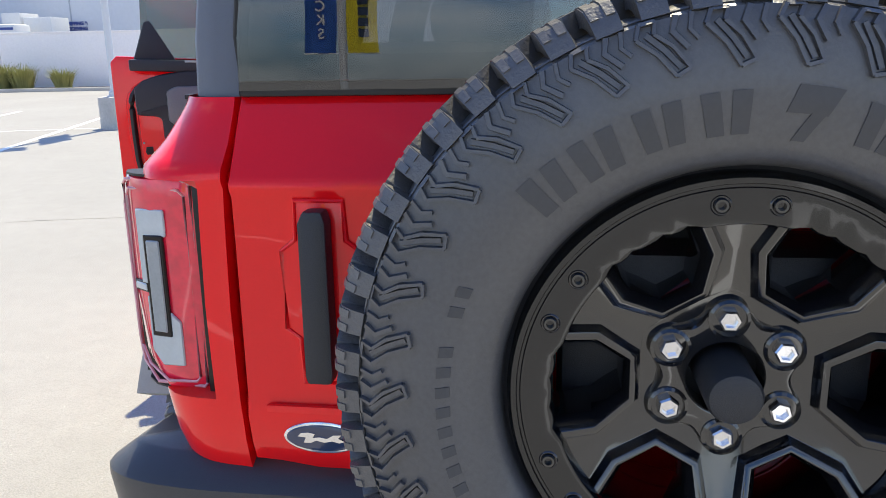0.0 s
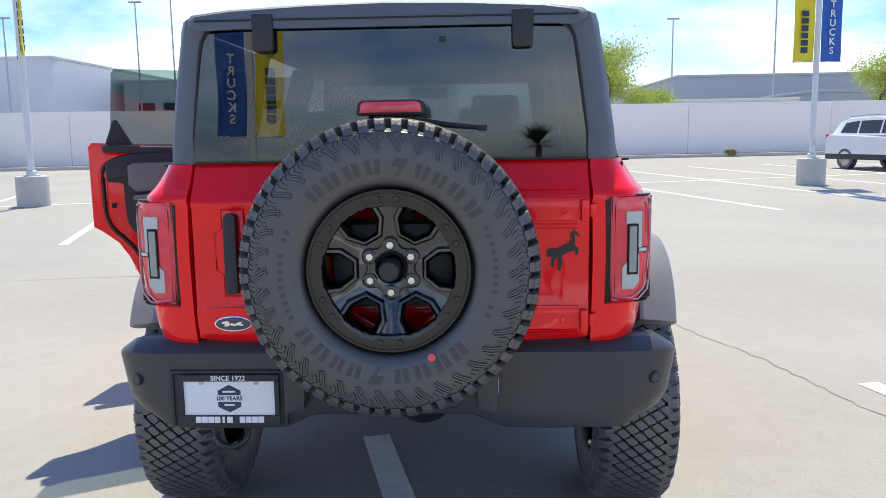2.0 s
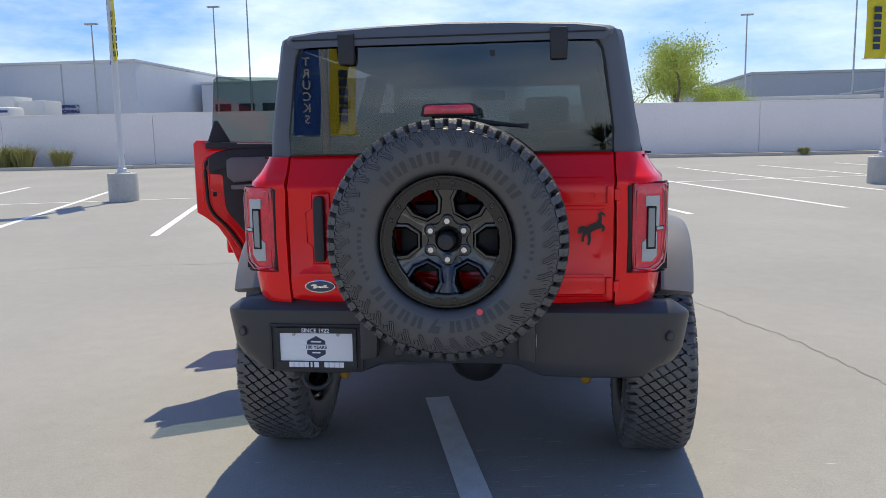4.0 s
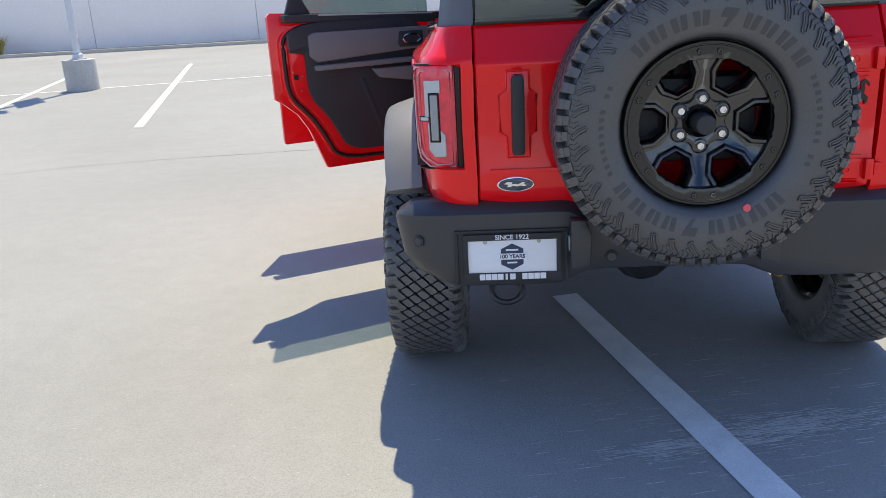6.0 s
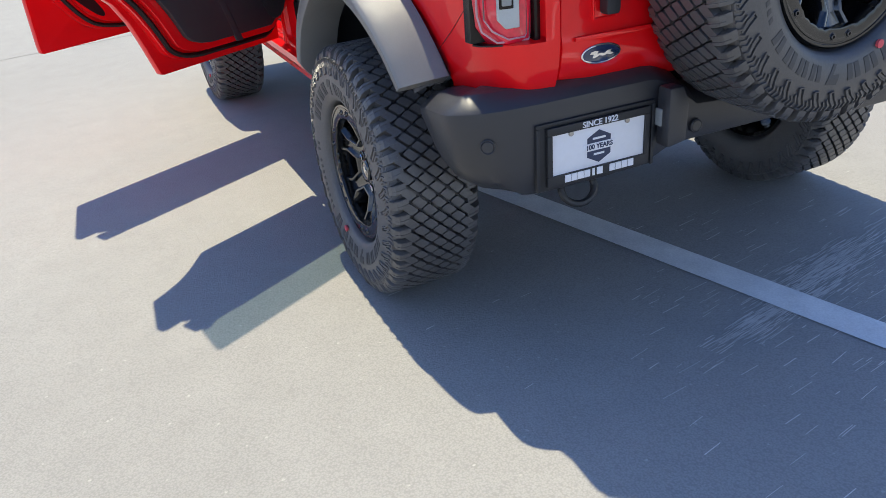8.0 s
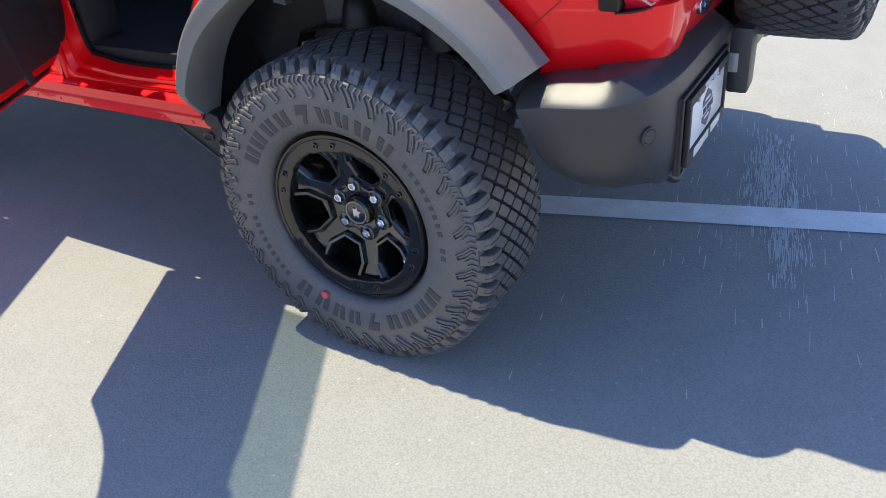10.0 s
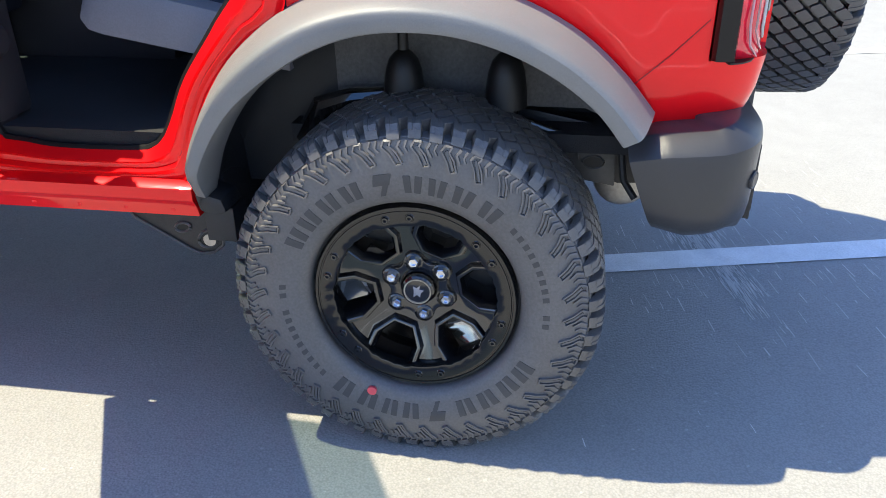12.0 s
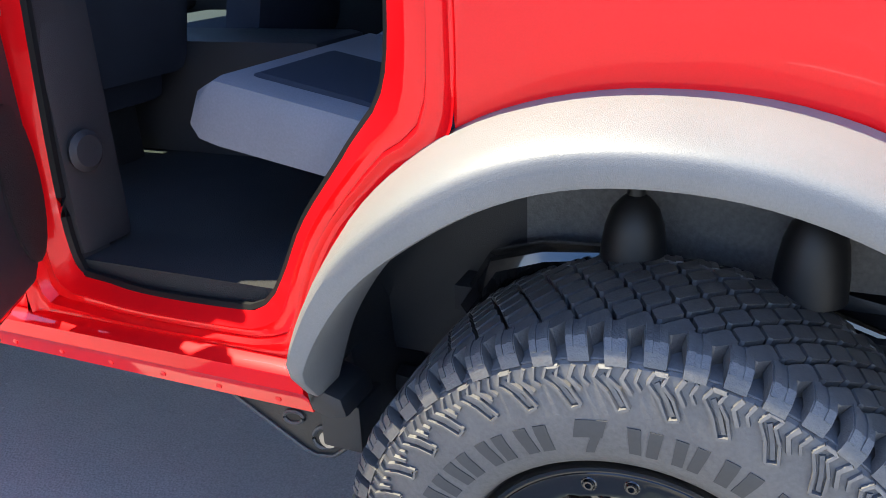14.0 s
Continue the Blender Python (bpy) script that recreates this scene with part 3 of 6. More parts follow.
def wheel(name, label, m, turn, dot, spare=False, near=True, parent=None):
    w = thing(name, label, "wheel", "wheels of the car", m=m) if parent is None else new(name)
    if parent is not None:
        w.parent, w.matrix_local = parent, m
        tagged(w, label)
    # light put into the rubber: darker copy for the shaded spare, paler dusty copy elsewhere
    rubber, lugs, key = (RUBBER, TREAD, "darker") if spare else (ROAD_RUBBER, ROAD_TREAD, "dusty")
    tyre = shared("tyre" + key, "tyre", tyre_carcass, rubber, w, "black mud-terrain tyre in a deeper tone for the rear's shade" if spare else "dusty black mud-terrain tyre, paler for the side's stronger light", 30)
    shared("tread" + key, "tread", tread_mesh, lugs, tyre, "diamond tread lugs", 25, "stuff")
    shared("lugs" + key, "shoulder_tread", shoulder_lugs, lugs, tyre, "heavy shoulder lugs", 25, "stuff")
    for sg in (1, -1) if near else (1,):
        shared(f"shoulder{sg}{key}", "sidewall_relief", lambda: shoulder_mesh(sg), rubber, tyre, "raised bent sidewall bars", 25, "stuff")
    shared(f"letters{turn}", "sidewall_marking", lambda: letters_mesh(turn), LETTER, tyre, "raised sidewall marks", 30, "stuff")
    c = polar(0.1535, 0.272, dot)
    s = bmesh.new()
    add_loft(s, [[(c.x + dx, c.y + rr * math.cos(k * math.pi / 8), c.z + rr * math.sin(k * math.pi / 8)) for k in range(16)] for dx, rr in ((-0.006, 0.0115), (0.0015, 0.0115), (0.002, 0.010))])
    part("sticker", fix(s), PINK, tyre, "round pink paper sticker")
    rim = shared("rim", "rim", rim_mesh, GLOSS_BLACK, w, "gloss black six-spoke alloy rim", 22)
    shared("hub_plate", "hub_plate", hub_mesh, GLOSS_BLACK, rim)
    shared("barrel", "barrel", lambda: lathe_x([(0.10, 0.212), (0.06, 0.206), (-0.06, 0.205), (-0.12, 0.22), (-0.13, 0.232), (-0.10, 0.226), (-0.05, 0.212)], 72), GLOSS_BLACK, rim)
    ring = shared("ring", "bead_ring", ring_mesh, RING_BLACK, w, "gloss black bead ring", 30)
    for s6 in range(6):
        for d in (-7.7, 7.7):
            a = 90 + 60 * s6 + d
            c = polar(0, 0.209, a)
            shared(f"bolt{s6}{d}", "ring_bolt", lambda: hex_nut(0.112, 0.1305, 0.0078, (c.y, c.z), 12, 0, 0.55), GLOSS_BLACK, ring)
            shared(f"seat{s6}{d}", "bolt_seat", lambda: hex_nut(0.112, 0.1268, 0.0112, (c.y, c.z), 20, 0, 0.80), GLOSS_BLACK, ring)
        c = polar(0, 0.06985, 90 + 60 * s6)
        shared(f"pocket{s6}", "nut_pocket", lambda: hex_nut(0.05, 0.0705, 0.0225, (c.y, c.z), 24, 0, 0.84), GLOSS_BLACK, rim)
        shared(f"nut{s6}", "lug_nut", lambda: hex_nut(0.05, 0.0765, 0.0128, (c.y, c.z), 6, 0.2 * s6, 0.62), CHROME, w, "chrome lug nut")
    if spare:
        part("centre_post", lathe_x([(0.0, 0.031), (0.118, 0.030), (0.124, 0.027), (0.126, 0.022), (0.126, 0.0)], 32), BLACK_PLASTIC, rim, "black plastic mounting post")
    else:
        cap = part("centre_cap", lathe_x([(0.055, 0.041), (0.082, 0.039), (0.086, 0.034), (0.086, 0.031), (0.0845, 0.030), (0.085, 0.0)], 32), GLOSS_BLACK, rim)
        part("cap_ring", lathe_x([(0.0845, 0.0335), (0.0873, 0.0330), (0.0873, 0.0300), (0.0845, 0.0295)], 32), STEEL, cap, "thin silver ring")
        mark = prism([(-0.012, -0.014), (-0.002, -0.008), (0.004, -0.016), (0.008, -0.004), (0.017, 0.002), (0.006, 0.006), (0.010, 0.016), (0.0, 0.010), (-0.007, 0.015), (-0.008, 0.002)], 0.003, Matrix.Translation((0.0845, 0, 0)) @ Matrix(((0, 0, 1, 0), (1, 0, 0, 0), (0, 1, 0, 0), (0, 0, 0, 1))))
        part("cap_mark", mark, CHROME, cap, "small silver emblem shape")
        part("brake_disc", lathe_x([(-0.03, 0.06), (-0.03, 0.165), (-0.052, 0.165), (-0.052, 0.06)], 48), DISC, w, "tan-grey steel brake disc")
        cal = box((-0.075, 0.095, -0.075), (0.000, 0.185, 0.075), 0.015)
        part("brake_caliper", cal, CHASSIS, w, "dark cast brake caliper")
        part("hub", lathe_x([(-0.15, 0.0), (-0.15, 0.075), (0.0, 0.075), (0.03, 0.062), (0.05, 0.0)], 24), CHASSIS, w)
    return w


# ---- the car ----
CAR = thing("suv", "red off-road SUV with grey hardtop and two open doors", "car")
SIDES = (-1, 1)


# plan of the body at the shoulder and at the belt, from the rear door cut round the corner to the tailgate
PLAN_Q = [(0.894, 0.282), (0.894, 0.12), (0.888, -0.12), (0.866, -0.36), (0.842, -0.52), (0.818, -0.64), (0.780, -0.712), (0.735, -0.742), (0.652, -0.748), (0.6435, -0.746), (0.6435, -0.71)]
PLAN_B = [(0.795, 0.282), (0.797, 0.12), (0.795, -0.12), (0.788, -0.36), (0.776, -0.50), (0.757, -0.59), (0.728, -0.645), (0.695, -0.668), (0.652, -0.674), (0.6435, -0.672), (0.6435, -0.64)]
ARCH_O = [(0.545, 0.64), (0.525, 0.76), (0.47, 0.885), (0.38, 0.985), (0.25, 1.07), (0.10, 1.112), (-0.06, 1.115), (-0.20, 1.085), (-0.33, 1.02), (-0.43, 0.935), (-0.505, 0.845)]
ARCH_I = [(0.505, 0.63), (0.475, 0.735), (0.405, 0.845), (0.315, 0.925), (0.20, 0.995), (0.08, 1.032), (-0.06, 1.035), (-0.18, 1.008), (-0.29, 0.955), (-0.38, 0.885), (-0.44, 0.810)]
FRONT_AXLE = 2.95


def arch_top(y):
    """Height of the wheel opening's outer edge over y, or 0 outside."""
    p = spline([(a, b, 0) for a, b in ARCH_O], 80)
    for a, b in zip(p, p[1:]):
        if b.x <= y <= a.x:
            t = (y - a.x) / (b.x - a.x) if abs(b.x - a.x) > 1e-9 else 0
            return a.y + (b.y - a.y) * t
    return 0.0


def quarter(s):
    """Rear quarter: sloped upper band, flat side, cut out along the wheel arch."""
    n = 60
    q = spline([(x, y, 0) for x, y in PLAN_Q], n)
    b = spline([(x, y, 0) for x, y in PLAN_B], n)
    rows = [(1.413, 0.0, 0.0), (1.402, 0.06, 0), (1.381, 0.24, 0), (1.348, 0.55, 0.0), (1.325, 0.80, 0.002), (1.312, 0.95, 0.003), (1.297, 1.0, 0.003), (1.285, 1.0, 0), (1.22, 1.0, 0.002), (1.10, 1.0, 0.004), (1.0, 1.0, 0.002), (0.966, 1.0, 0.001), (0.954, 1.0, 0.001), (0.93, 0.97, 0.0), (0.88, 0.88, 0), (0.845, 0.75, 0), (0.815, 0.60, 0), (0.79, 0.50, 0)]
    bm = bmesh.new()
    cols = []
    for i in range(n):
        col = []
        base = arch_top(q[i].y) - 0.012
        for z, w, e in rows:
            zz = base + (z - 0.825) * (1.285 - base) / (1.285 - 0.825) if base > 0.8 and z < 1.285 else z
            if base > 0.8 and z < 1.285:
                w, e = 1.0, 0.0
            p = b[i].lerp(q[i], w)
            if base > 0.8 and zz < base + 0.075:
                e = -0.014 * (1 - (zz - base) / 0.075)
            out = Vector((1, 0, 0)) if i < 30 else Vector((q[i].x, q[i].y + 0.3, 0)).normalized()
            p = p + out * e
            if 0.96 < z < 1.29 and q[i].y < -0.615 and q[i].x > 0.695:
                p = p.lerp(Vector((0.66, -0.48, 0)), 0.34)
            col.append((s * p.x, p.y, zz))
        cols.append(col)
    add_loft(bm, cols, False, False)
    bmesh.ops.dissolve_degenerate(bm, dist=1e-4, edges=bm.edges)
    fix(bm)
    return bm


def thicken(bm, d=0.004):
    bmesh.ops.solidify(bm, geom=bm.faces[:], thickness=d)
    return bm


def arch_flare(s, dy=0.0):
    n = 44
    o = spline([(a, b, 0) for a, b in ARCH_O], n)
    i = spline([(a, b, 0) for a, b in ARCH_I], n)
    rings = []
    for k in range(n):
        t = k / (n - 1)
        end = min(1.0, t * 9 + 0.45)
        wide = 0.122 * end
        bx = 0.892 if t < 0.6 else 0.892 - 0.03 * ((t - 0.6) / 0.4) ** 1.6
        def pt(w, e):
            p = o[k].lerp(i[k], w)
            return (s * (bx + wide * e), p.x + dy, p.y)
        rings.append([pt(-0.06, -0.10), pt(-0.02, 0.04), pt(0.08, 0.30), pt(0.27, 0.72), pt(0.40, 0.93), pt(0.47, 1.0), pt(0.56, 1.03), pt(0.92, 1.0), pt(1.0, 0.97), pt(1.03, 0.88), pt(1.02, -0.2)])
    bm = bmesh.new()
    add_loft(bm, rings, True, True)
    return fix(bm)


def liner(s, dy, front):
    """Wheel-house liner, a ribbed barrel vault; its front third is moulded, the rest felted and closed on the inner side."""
    o = spline([(a, b, 0) for a, b in ARCH_I], 30)
    o = [Vector((0.535, 0.60, 0)), Vector((0.525, 0.63, 0))] + [Vector((p.x * 1.05 + 0.01, p.y + 0.02, 0)) for p in o[2:-1]] + [Vector((-0.455, 0.80, 0))]
    cut = 11
    o = o[:cut + 1] if front else o[cut:]
    rings = []
    for k, p in enumerate(o):
        rib = 0.006 if front and k % 3 == 1 else 0.0
        rings.append([(s * x, p.x + dy - rib, p.y + dz - rib * 0.5) for x, dz in ((0.935, 0.0), (0.90, 0.012), (0.82, 0.02), (0.74, 0.012), (0.69, -0.01), (0.66, -0.06))])
    bm = bmesh.new()
    add_loft(bm, rings, False, False)
    add_loft(bm, [[r[-1], (s * 0.655, r[-1][1], r[-1][2] - 0.05), (s * 0.65, r[-1][1], min(r[-1][2] - 0.06, 0.56 if r[-1][1] - dy > 0.1 else 0.79))] for r in rings], False, False)
    return fix(bm)


for s in SIDES:
    body = part("quarter_panel", quarter(s), RED, CAR, "glossy red rear quarter panel")
    part("wheel_flare", arch_flare(s), FLARE, CAR, "grained dark grey wheel arch flare")
    for dy in (0.0, FRONT_AXLE):
        part("wheel_liner", liner(s, dy, True), BLACK_PLASTIC, CAR, "black moulded wheel arch liner")
        part("wheel_liner", liner(s, dy, False), LINER, CAR, "grey felt wheel arch liner")
    part("wheel_flare", arch_flare(s, FRONT_AXLE), FLARE, CAR, "grained dark grey wheel arch flare")

# slanting panel joint between the quarter and the rear corner
part("panel_joint", tube([(-0.855, -0.455, 0.905), (-0.8435, -0.53, 0.97), (-0.831, -0.60, 1.04)], 0.0008, 6), SEAL, CAR)
# fuel flap on the quarter
def fuel_flap():
    bm = bmesh.new()
    pts = []
    for k in range(28):
        a = 2 * math.pi * k / 28
        c, d = math.cos(a), math.sin(a)
        pts.append((-0.35 + 0.105 * math.copysign(abs(c) ** 0.5, c), 1.225 + 0.075 * math.copysign(abs(d) ** 0.5, d)))
    add_loft(bm, [[(-0.871 - e - 0.05 * (y0 + 0.35), y0 * 1.0, z0) for y0, z0 in [(-0.35 + (y + 0.35) * w, 1.225 + (z - 1.225) * w) for y, z in pts]] for e, w in ((-0.01, 1.0), (0.0015, 1.0), (0.0045, 0.975))])
    return fix(bm)


flap = fuel_flap()
bmesh.ops.transform(flap, matrix=Matrix.Translation((0.004, 0, 0)), verts=flap.verts)
part("fuel_flap", flap, RED, CAR, "red rounded fuel filler flap")
gap = []
for k in range(40):
    c, d = math.cos(k * math.pi / 20), math.sin(k * math.pi / 20)
    y0, z0 = -0.35 + 0.107 * math.copysign(abs(c) ** 0.5, c), 1.222 + 0.077 * math.copysign(abs(d) ** 0.5, d)
    gap.append((-0.8705 - 0.05 * (y0 + 0.35), y0, z0 - 0.006))
part("flap_gap", tube(gap, 0.0018, 6, False, True), SEAL, CAR)


# ---- tailgate ----
def tailgate():
    prof = [(-0.672, 1.413), (-0.690, 1.389), (-0.722, 1.335), (-0.742, 1.303), (-0.749, 1.292), (-0.749, 1.283), (-0.742, 1.272), (-0.740, 1.20), (-0.740, 0.955), (-0.743, 0.945), (-0.745, 0.925), (-0.737, 0.88), (-0.725, 0.845), (-0.710, 0.81), (-0.695, 0.79), (-0.67, 0.785)]
    xs = [-0.640, -0.634, -0.6, -0.45, -0.43, 0, 0.43, 0.45, 0.6, 0.634, 0.640]
    rings = []
    for x in xs:
        edge = 0.010 if abs(x) > 0.639 else 0.0
        up = 0.03 * max(0, (abs(x) - 0.43) / 0.21)
        rings.append([(x, y + edge, z + (up if z < 0.83 else 0)) for y, z in prof] + [(x, -0.66, 0.83), (x, -0.66, 1.40)])
    bm = bmesh.new()
    add_loft(bm, rings, True, True)
    return fix(bm)


GATE = part("tailgate", tailgate(), RED, CAR, "glossy red tailgate")
# handle recess and grab handle
rim_way = [(-0.036, -0.140), (0.036, -0.140), (0.038, -0.070), (0.058, -0.055), (0.060, 0.065), (0.038, 0.082), (0.036, 0.140), (-0.036, 0.140), (-0.038, 0.082), (-0.060, 0.065), (-0.058, -0.055), (-0.038, -0.070)]
part("handle_recess", prism(rim_way, 0.004, Matrix.Translation((-0.503, -0.7400, 1.128)) @ REAR, 0.002), RED, GATE)
part("recess_rim", tube([(-0.503 + x, -0.7430, 1.128 + z) for x, z in rim_way], 0.0042, 8, False, True), RED, GATE)
bm = prism([(-0.024, -0.135), (0.020, -0.135), (0.024, -0.12), (0.024, 0.12), (0.018, 0.138), (-0.016, 0.138), (-0.026, 0.12), (-0.027, -0.12)], 0.036, Matrix.Translation((-0.503, -0.747, 1.128)) @ REAR @ Matrix.Diagonal((0.83, 0.95, 1, 1)), 0.007)
part("handle", bm, BLACK_PLASTIC, GATE, "black plastic grab handle")
for z in (1.255, 0.905):
    bm = prism([(-0.20, -0.032), (0.07, -0.032), (0.11, -0.025), (0.11, 0.03), (0.07, 0.035), (-0.20, 0.035)], 0.010, Matrix.Translation((0.52, -0.742, z)) @ REAR, 0.006)
    part("hinge_plate", bm, RED, GATE)
    bm = box((0.606, -0.772, z - 0.035), (0.632, -0.742, z + 0.035), 0.007)
    add_box(bm, (0.634, -0.768, z - 0.022), (0.658, -0.742, z + 0.022), 0.006)
    part("hinge", bm, RED, GATE)
    bm = bmesh.new()
    add_loft(bm, [[(0.555 + r * math.cos(k * math.pi / 8), -0.7525 - e, z - 0.002 + r * math.sin(k * math.pi / 8)) for k in range(16)] for e, r in ((-0.004, 0.012), (0.002, 0.012), (0.003, 0.010), (0.003, 0.007), (0.0, 0.006))])
    part("hinge_bolt", fix(bm), RED, GATE)
for z, x0 in ((1.322, 0.12), (1.302, 0.12), (1.212, 0.16), (1.198, 0.16), (0.868, 0.20), (0.855, 0.20)):
    yy = -0.7325 if z < 0.9 else -0.7405 if z < 1.29 else -0.7435 + (z - 1.302) * 0.55
    part("rib", tube([(x0, yy, z), (x0 + 0.05, yy - 0.001, z), (0.55, yy - 0.001, z), (0.60, yy, z)], 0.0032, 6), RED, GATE)
# ribs pressed into the lower gate
for z, h in ((0.945, 0.006),):
    part("rib", box((-0.60, -0.7545, z - h), (0.60, -0.744, z + h), 0.003), RED, GATE)
# oval badge: blue field, silver rim and a plain silver swash
def oval(cx, cz, a, b, y0, y1, n=40):
    bm = bmesh.new()
    add_loft(bm, [[(cx + (a - k) * math.cos(2 * math.pi * i / n), y, cz + (b - k) * math.sin(2 * math.pi * i / n)) for i in range(n)] for y, k in ((y0, 0.0), (y1 + 0.001, 0.0), (y1, 0.0015))])
    return fix(bm)


badge = part("badge", oval(-0.516, 0.897, 0.062, 0.026, -0.734, -0.7475), CHROME, GATE, "silver-rimmed blue oval badge")
part("badge_field", oval(-0.516, 0.897, 0.0575, 0.0215, -0.744, -0.749), BADGE_BLUE, badge, "dark blue oval field")
part("badge_swash", prism([(-0.042, 0.004), (-0.036, 0.012), (-0.024, 0.014), (-0.012, 0.011), (-0.016, 0.002), (-0.004, 0.004), (0.008, 0.001), (0.020, 0.010), (0.034, 0.011), (0.028, 0.003), (0.040, -0.004), (0.030, -0.008), (0.018, -0.004), (0.004, -0.008), (-0.010, -0.004), (-0.020, -0.010), (-0.032, -0.010), (-0.028, 0.002)], 0.002, Matrix.Translation((-0.516, -0.7485, 0.8965)) @ REAR @ Matrix.Diagonal((0.92, 0.72, 1, 1))), CHROME, badge, "plain silver swash")
# plain leaping shape in black
shape = [(-0.070, -0.016), (-0.066, 0.004), (-0.050, 0.012), (-0.030, 0.008), (-0.012, 0.018), (0.012, 0.026), (0.022, 0.040), (0.018, 0.058), (0.034, 0.070), (0.050, 0.058), (0.052, 0.044), (0.044, 0.054), (0.034, 0.056), (0.036, 0.040), (0.034, 0.022), (0.050, 0.008), (0.046, -0.010), (0.036, -0.014), (0.038, 0.002), (0.022, 0.000), (0.002, -0.008), (-0.014, -0.016), (-0.010, -0.040), (-0.018, -0.066), (-0.028, -0.066), (-0.024, -0.040), (-0.030, -0.020), (-0.040, -0.030), (-0.044, -0.052), (-0.054, -0.052), (-0.050, -0.028), (-0.048, -0.012), (-0.058, -0.020)]
part("emblem", prism(shape, 0.004, Matrix.Translation((0.560, -0.742, 1.125)) @ REAR @ Matrix.Diagonal((0.85, 0.95, 1, 1))), EMBLEM, GATE, "black cut-out emblem")

# ---- tail lights ----
def lamp_plan(w, grow=0.0):
    p = [(0.703, -0.64), (0.702, -0.704), (0.708, -0.714), (0.735, -0.719), (0.780, -0.715), (0.812, -0.701), (0.836, -0.678), (0.847, -0.653), (0.842, -0.648), (0.79, -0.64)]
    return p


def tail_lamp(s):
    L = part("tail_light", lamp_shell(s), RED_LENS, CAR, "red tail light with clear inner strips")
    part("bezel", box((s * 0.686, -0.726, 0.950), (s * 0.7045, -0.60, 1.302), 0.005), DARK_LENS, L, "glossy black bezel")
    side = [(0.790, -0.612), (0.836, -0.611), (0.847, -0.618), (0.8495, -0.626), (0.848, -0.654), (0.838, -0.658), (0.80, -0.658)]
    part("side_bezel", loft([[(s * x, y, z) for x, y in side] for z in (0.958, 0.962, 1.288, 1.292)]), DARK_LENS, L, "glossy black side bezel")
    for z0, z1, w in ((1.2965, 1.3005, 0.965), (0.9510, 0.9545, 0.94)):
        cc = Vector((0.78, -0.60))
        outline = [cc + (Vector(q) - cc) * w for q in lamp_plan(1)]
        part("lamp_joint", loft([[(s * q.x, q.y, z) for q in outline] for z in (z0, z1)]), SEAL, L, "thin black joint")
    def yy(x):
        return -0.720 + max(0, x - 0.760) ** 2 * 6.0 if x > 0.735 else -0.720 + (0.735 - x) * 0.3
    def plate(pts, lift, material, name, label=""):
        bm = bmesh.new()
        add_loft(bm, [[(s * x, yy(x) - e, z) for x, z in pts] for e in (-0.004, lift)])
        fix(bm)
        bmesh.ops.bevel(bm, geom=bm.edges[:], offset=0.002, segments=1, affect="EDGES")
        part(name, bm, material, L, label)
    def rect(x0, x1, z0, z1):
        return [(x0, z0), (x1, z0), (x1, z1), (x0, z1)]
    # two clear blocks, a dark-edged smoked bar over them, and a small side tab
    plate([(0.755, 1.2475), (0.809, 1.2475), (0.809, 1.128), (0.795, 1.128), (0.795, 1.205), (0.755, 1.205)], 0.002, WHITE_LENS, "upper_strip", "clear lens strip")
    plate([(0.743, 0.995), (0.782, 0.995), (0.801, 1.018), (0.801, 1.108), (0.795, 1.108), (0.795, 1.046), (0.760, 1.046), (0.760, 1.085), (0.743, 1.068)], 0.002, WHITE_LENS, "lower_strip", "clear lens strip")
    plate(rect(0.7600, 0.7960, 1.043, 1.208), 0.0035, DARK_LENS, "bar_edge", "dark edge of the smoked bar")
    plate(rect(0.7655, 0.7905, 1.051, 1.200), 0.0055, GREY_LENS, "smoked_bar", "smoked inner bar")
    plate(rect(0.796, 0.829, 1.1135, 1.1315), 0.0025, DARK_LENS, "tab_edge", "dark edge of the tab")
    plate(rect(0.798, 0.826, 1.1165, 1.1285), 0.0045, WHITE_LENS, "side_tab", "clear tab")
    # edge highlights drawn as pale beads round the lens
    edge = [(0.722, 0.976), (0.728, 0.969), (0.775, 0.969), (0.812, 0.992), (0.828, 1.02), (0.828, 1.266), (0.820, 1.278), (0.730, 1.278), (0.722, 1.268)]
    part("lens_edge", tube([(s * x, yy(x) + 0.0005, z) for x, z in edge], 0.0026, 6, False, True), LENS_RIM, L, "lens edge coloured pale as a highlight")
    rim = [(0.712, 0.966), (0.716, 0.960), (0.800, 0.962), (0.832, 0.990), (0.8395, 1.03), (0.8415, 1.25), (0.8400, 1.282), (0.832, 1.290), (0.716, 1.291), (0.712, 1.284)]
    part("outer_edge", tube([(s * x, yy(x) + (0.0 if x < 0.8 else 0.005), z) for x, z in rim], 0.0030, 6, False, True), LENS_RIM, L, "outer lens edge coloured pale as a highlight")


def lamp_shell(s):
    p = lamp_plan(1)
    c = Vector((0.78, -0.60))
    rings = []
    for z, w in ((0.953, 0.90), (0.957, 0.96), (0.966, 0.99), (1.0, 1.0), (1.12, 1.0), (1.24, 1.0), (1.280, 0.995), (1.293, 0.97), (1.298, 0.90)):
        ring = []
        for x, y in p:
            q = c + (Vector((x, y)) - c) * w
            cut = max(0, 1 - (z - 0.953) / 0.06)
            ring.append((s * (q.x - cut * 0.05 * max(0, (q.x - 0.78) / 0.09)), q.y + cut * 0.02 * max(0, (q.x - 0.78) / 0.09), z))
        rings.append(ring)
    return loft(rings)


for s in SIDES:
    tail_lamp(s)

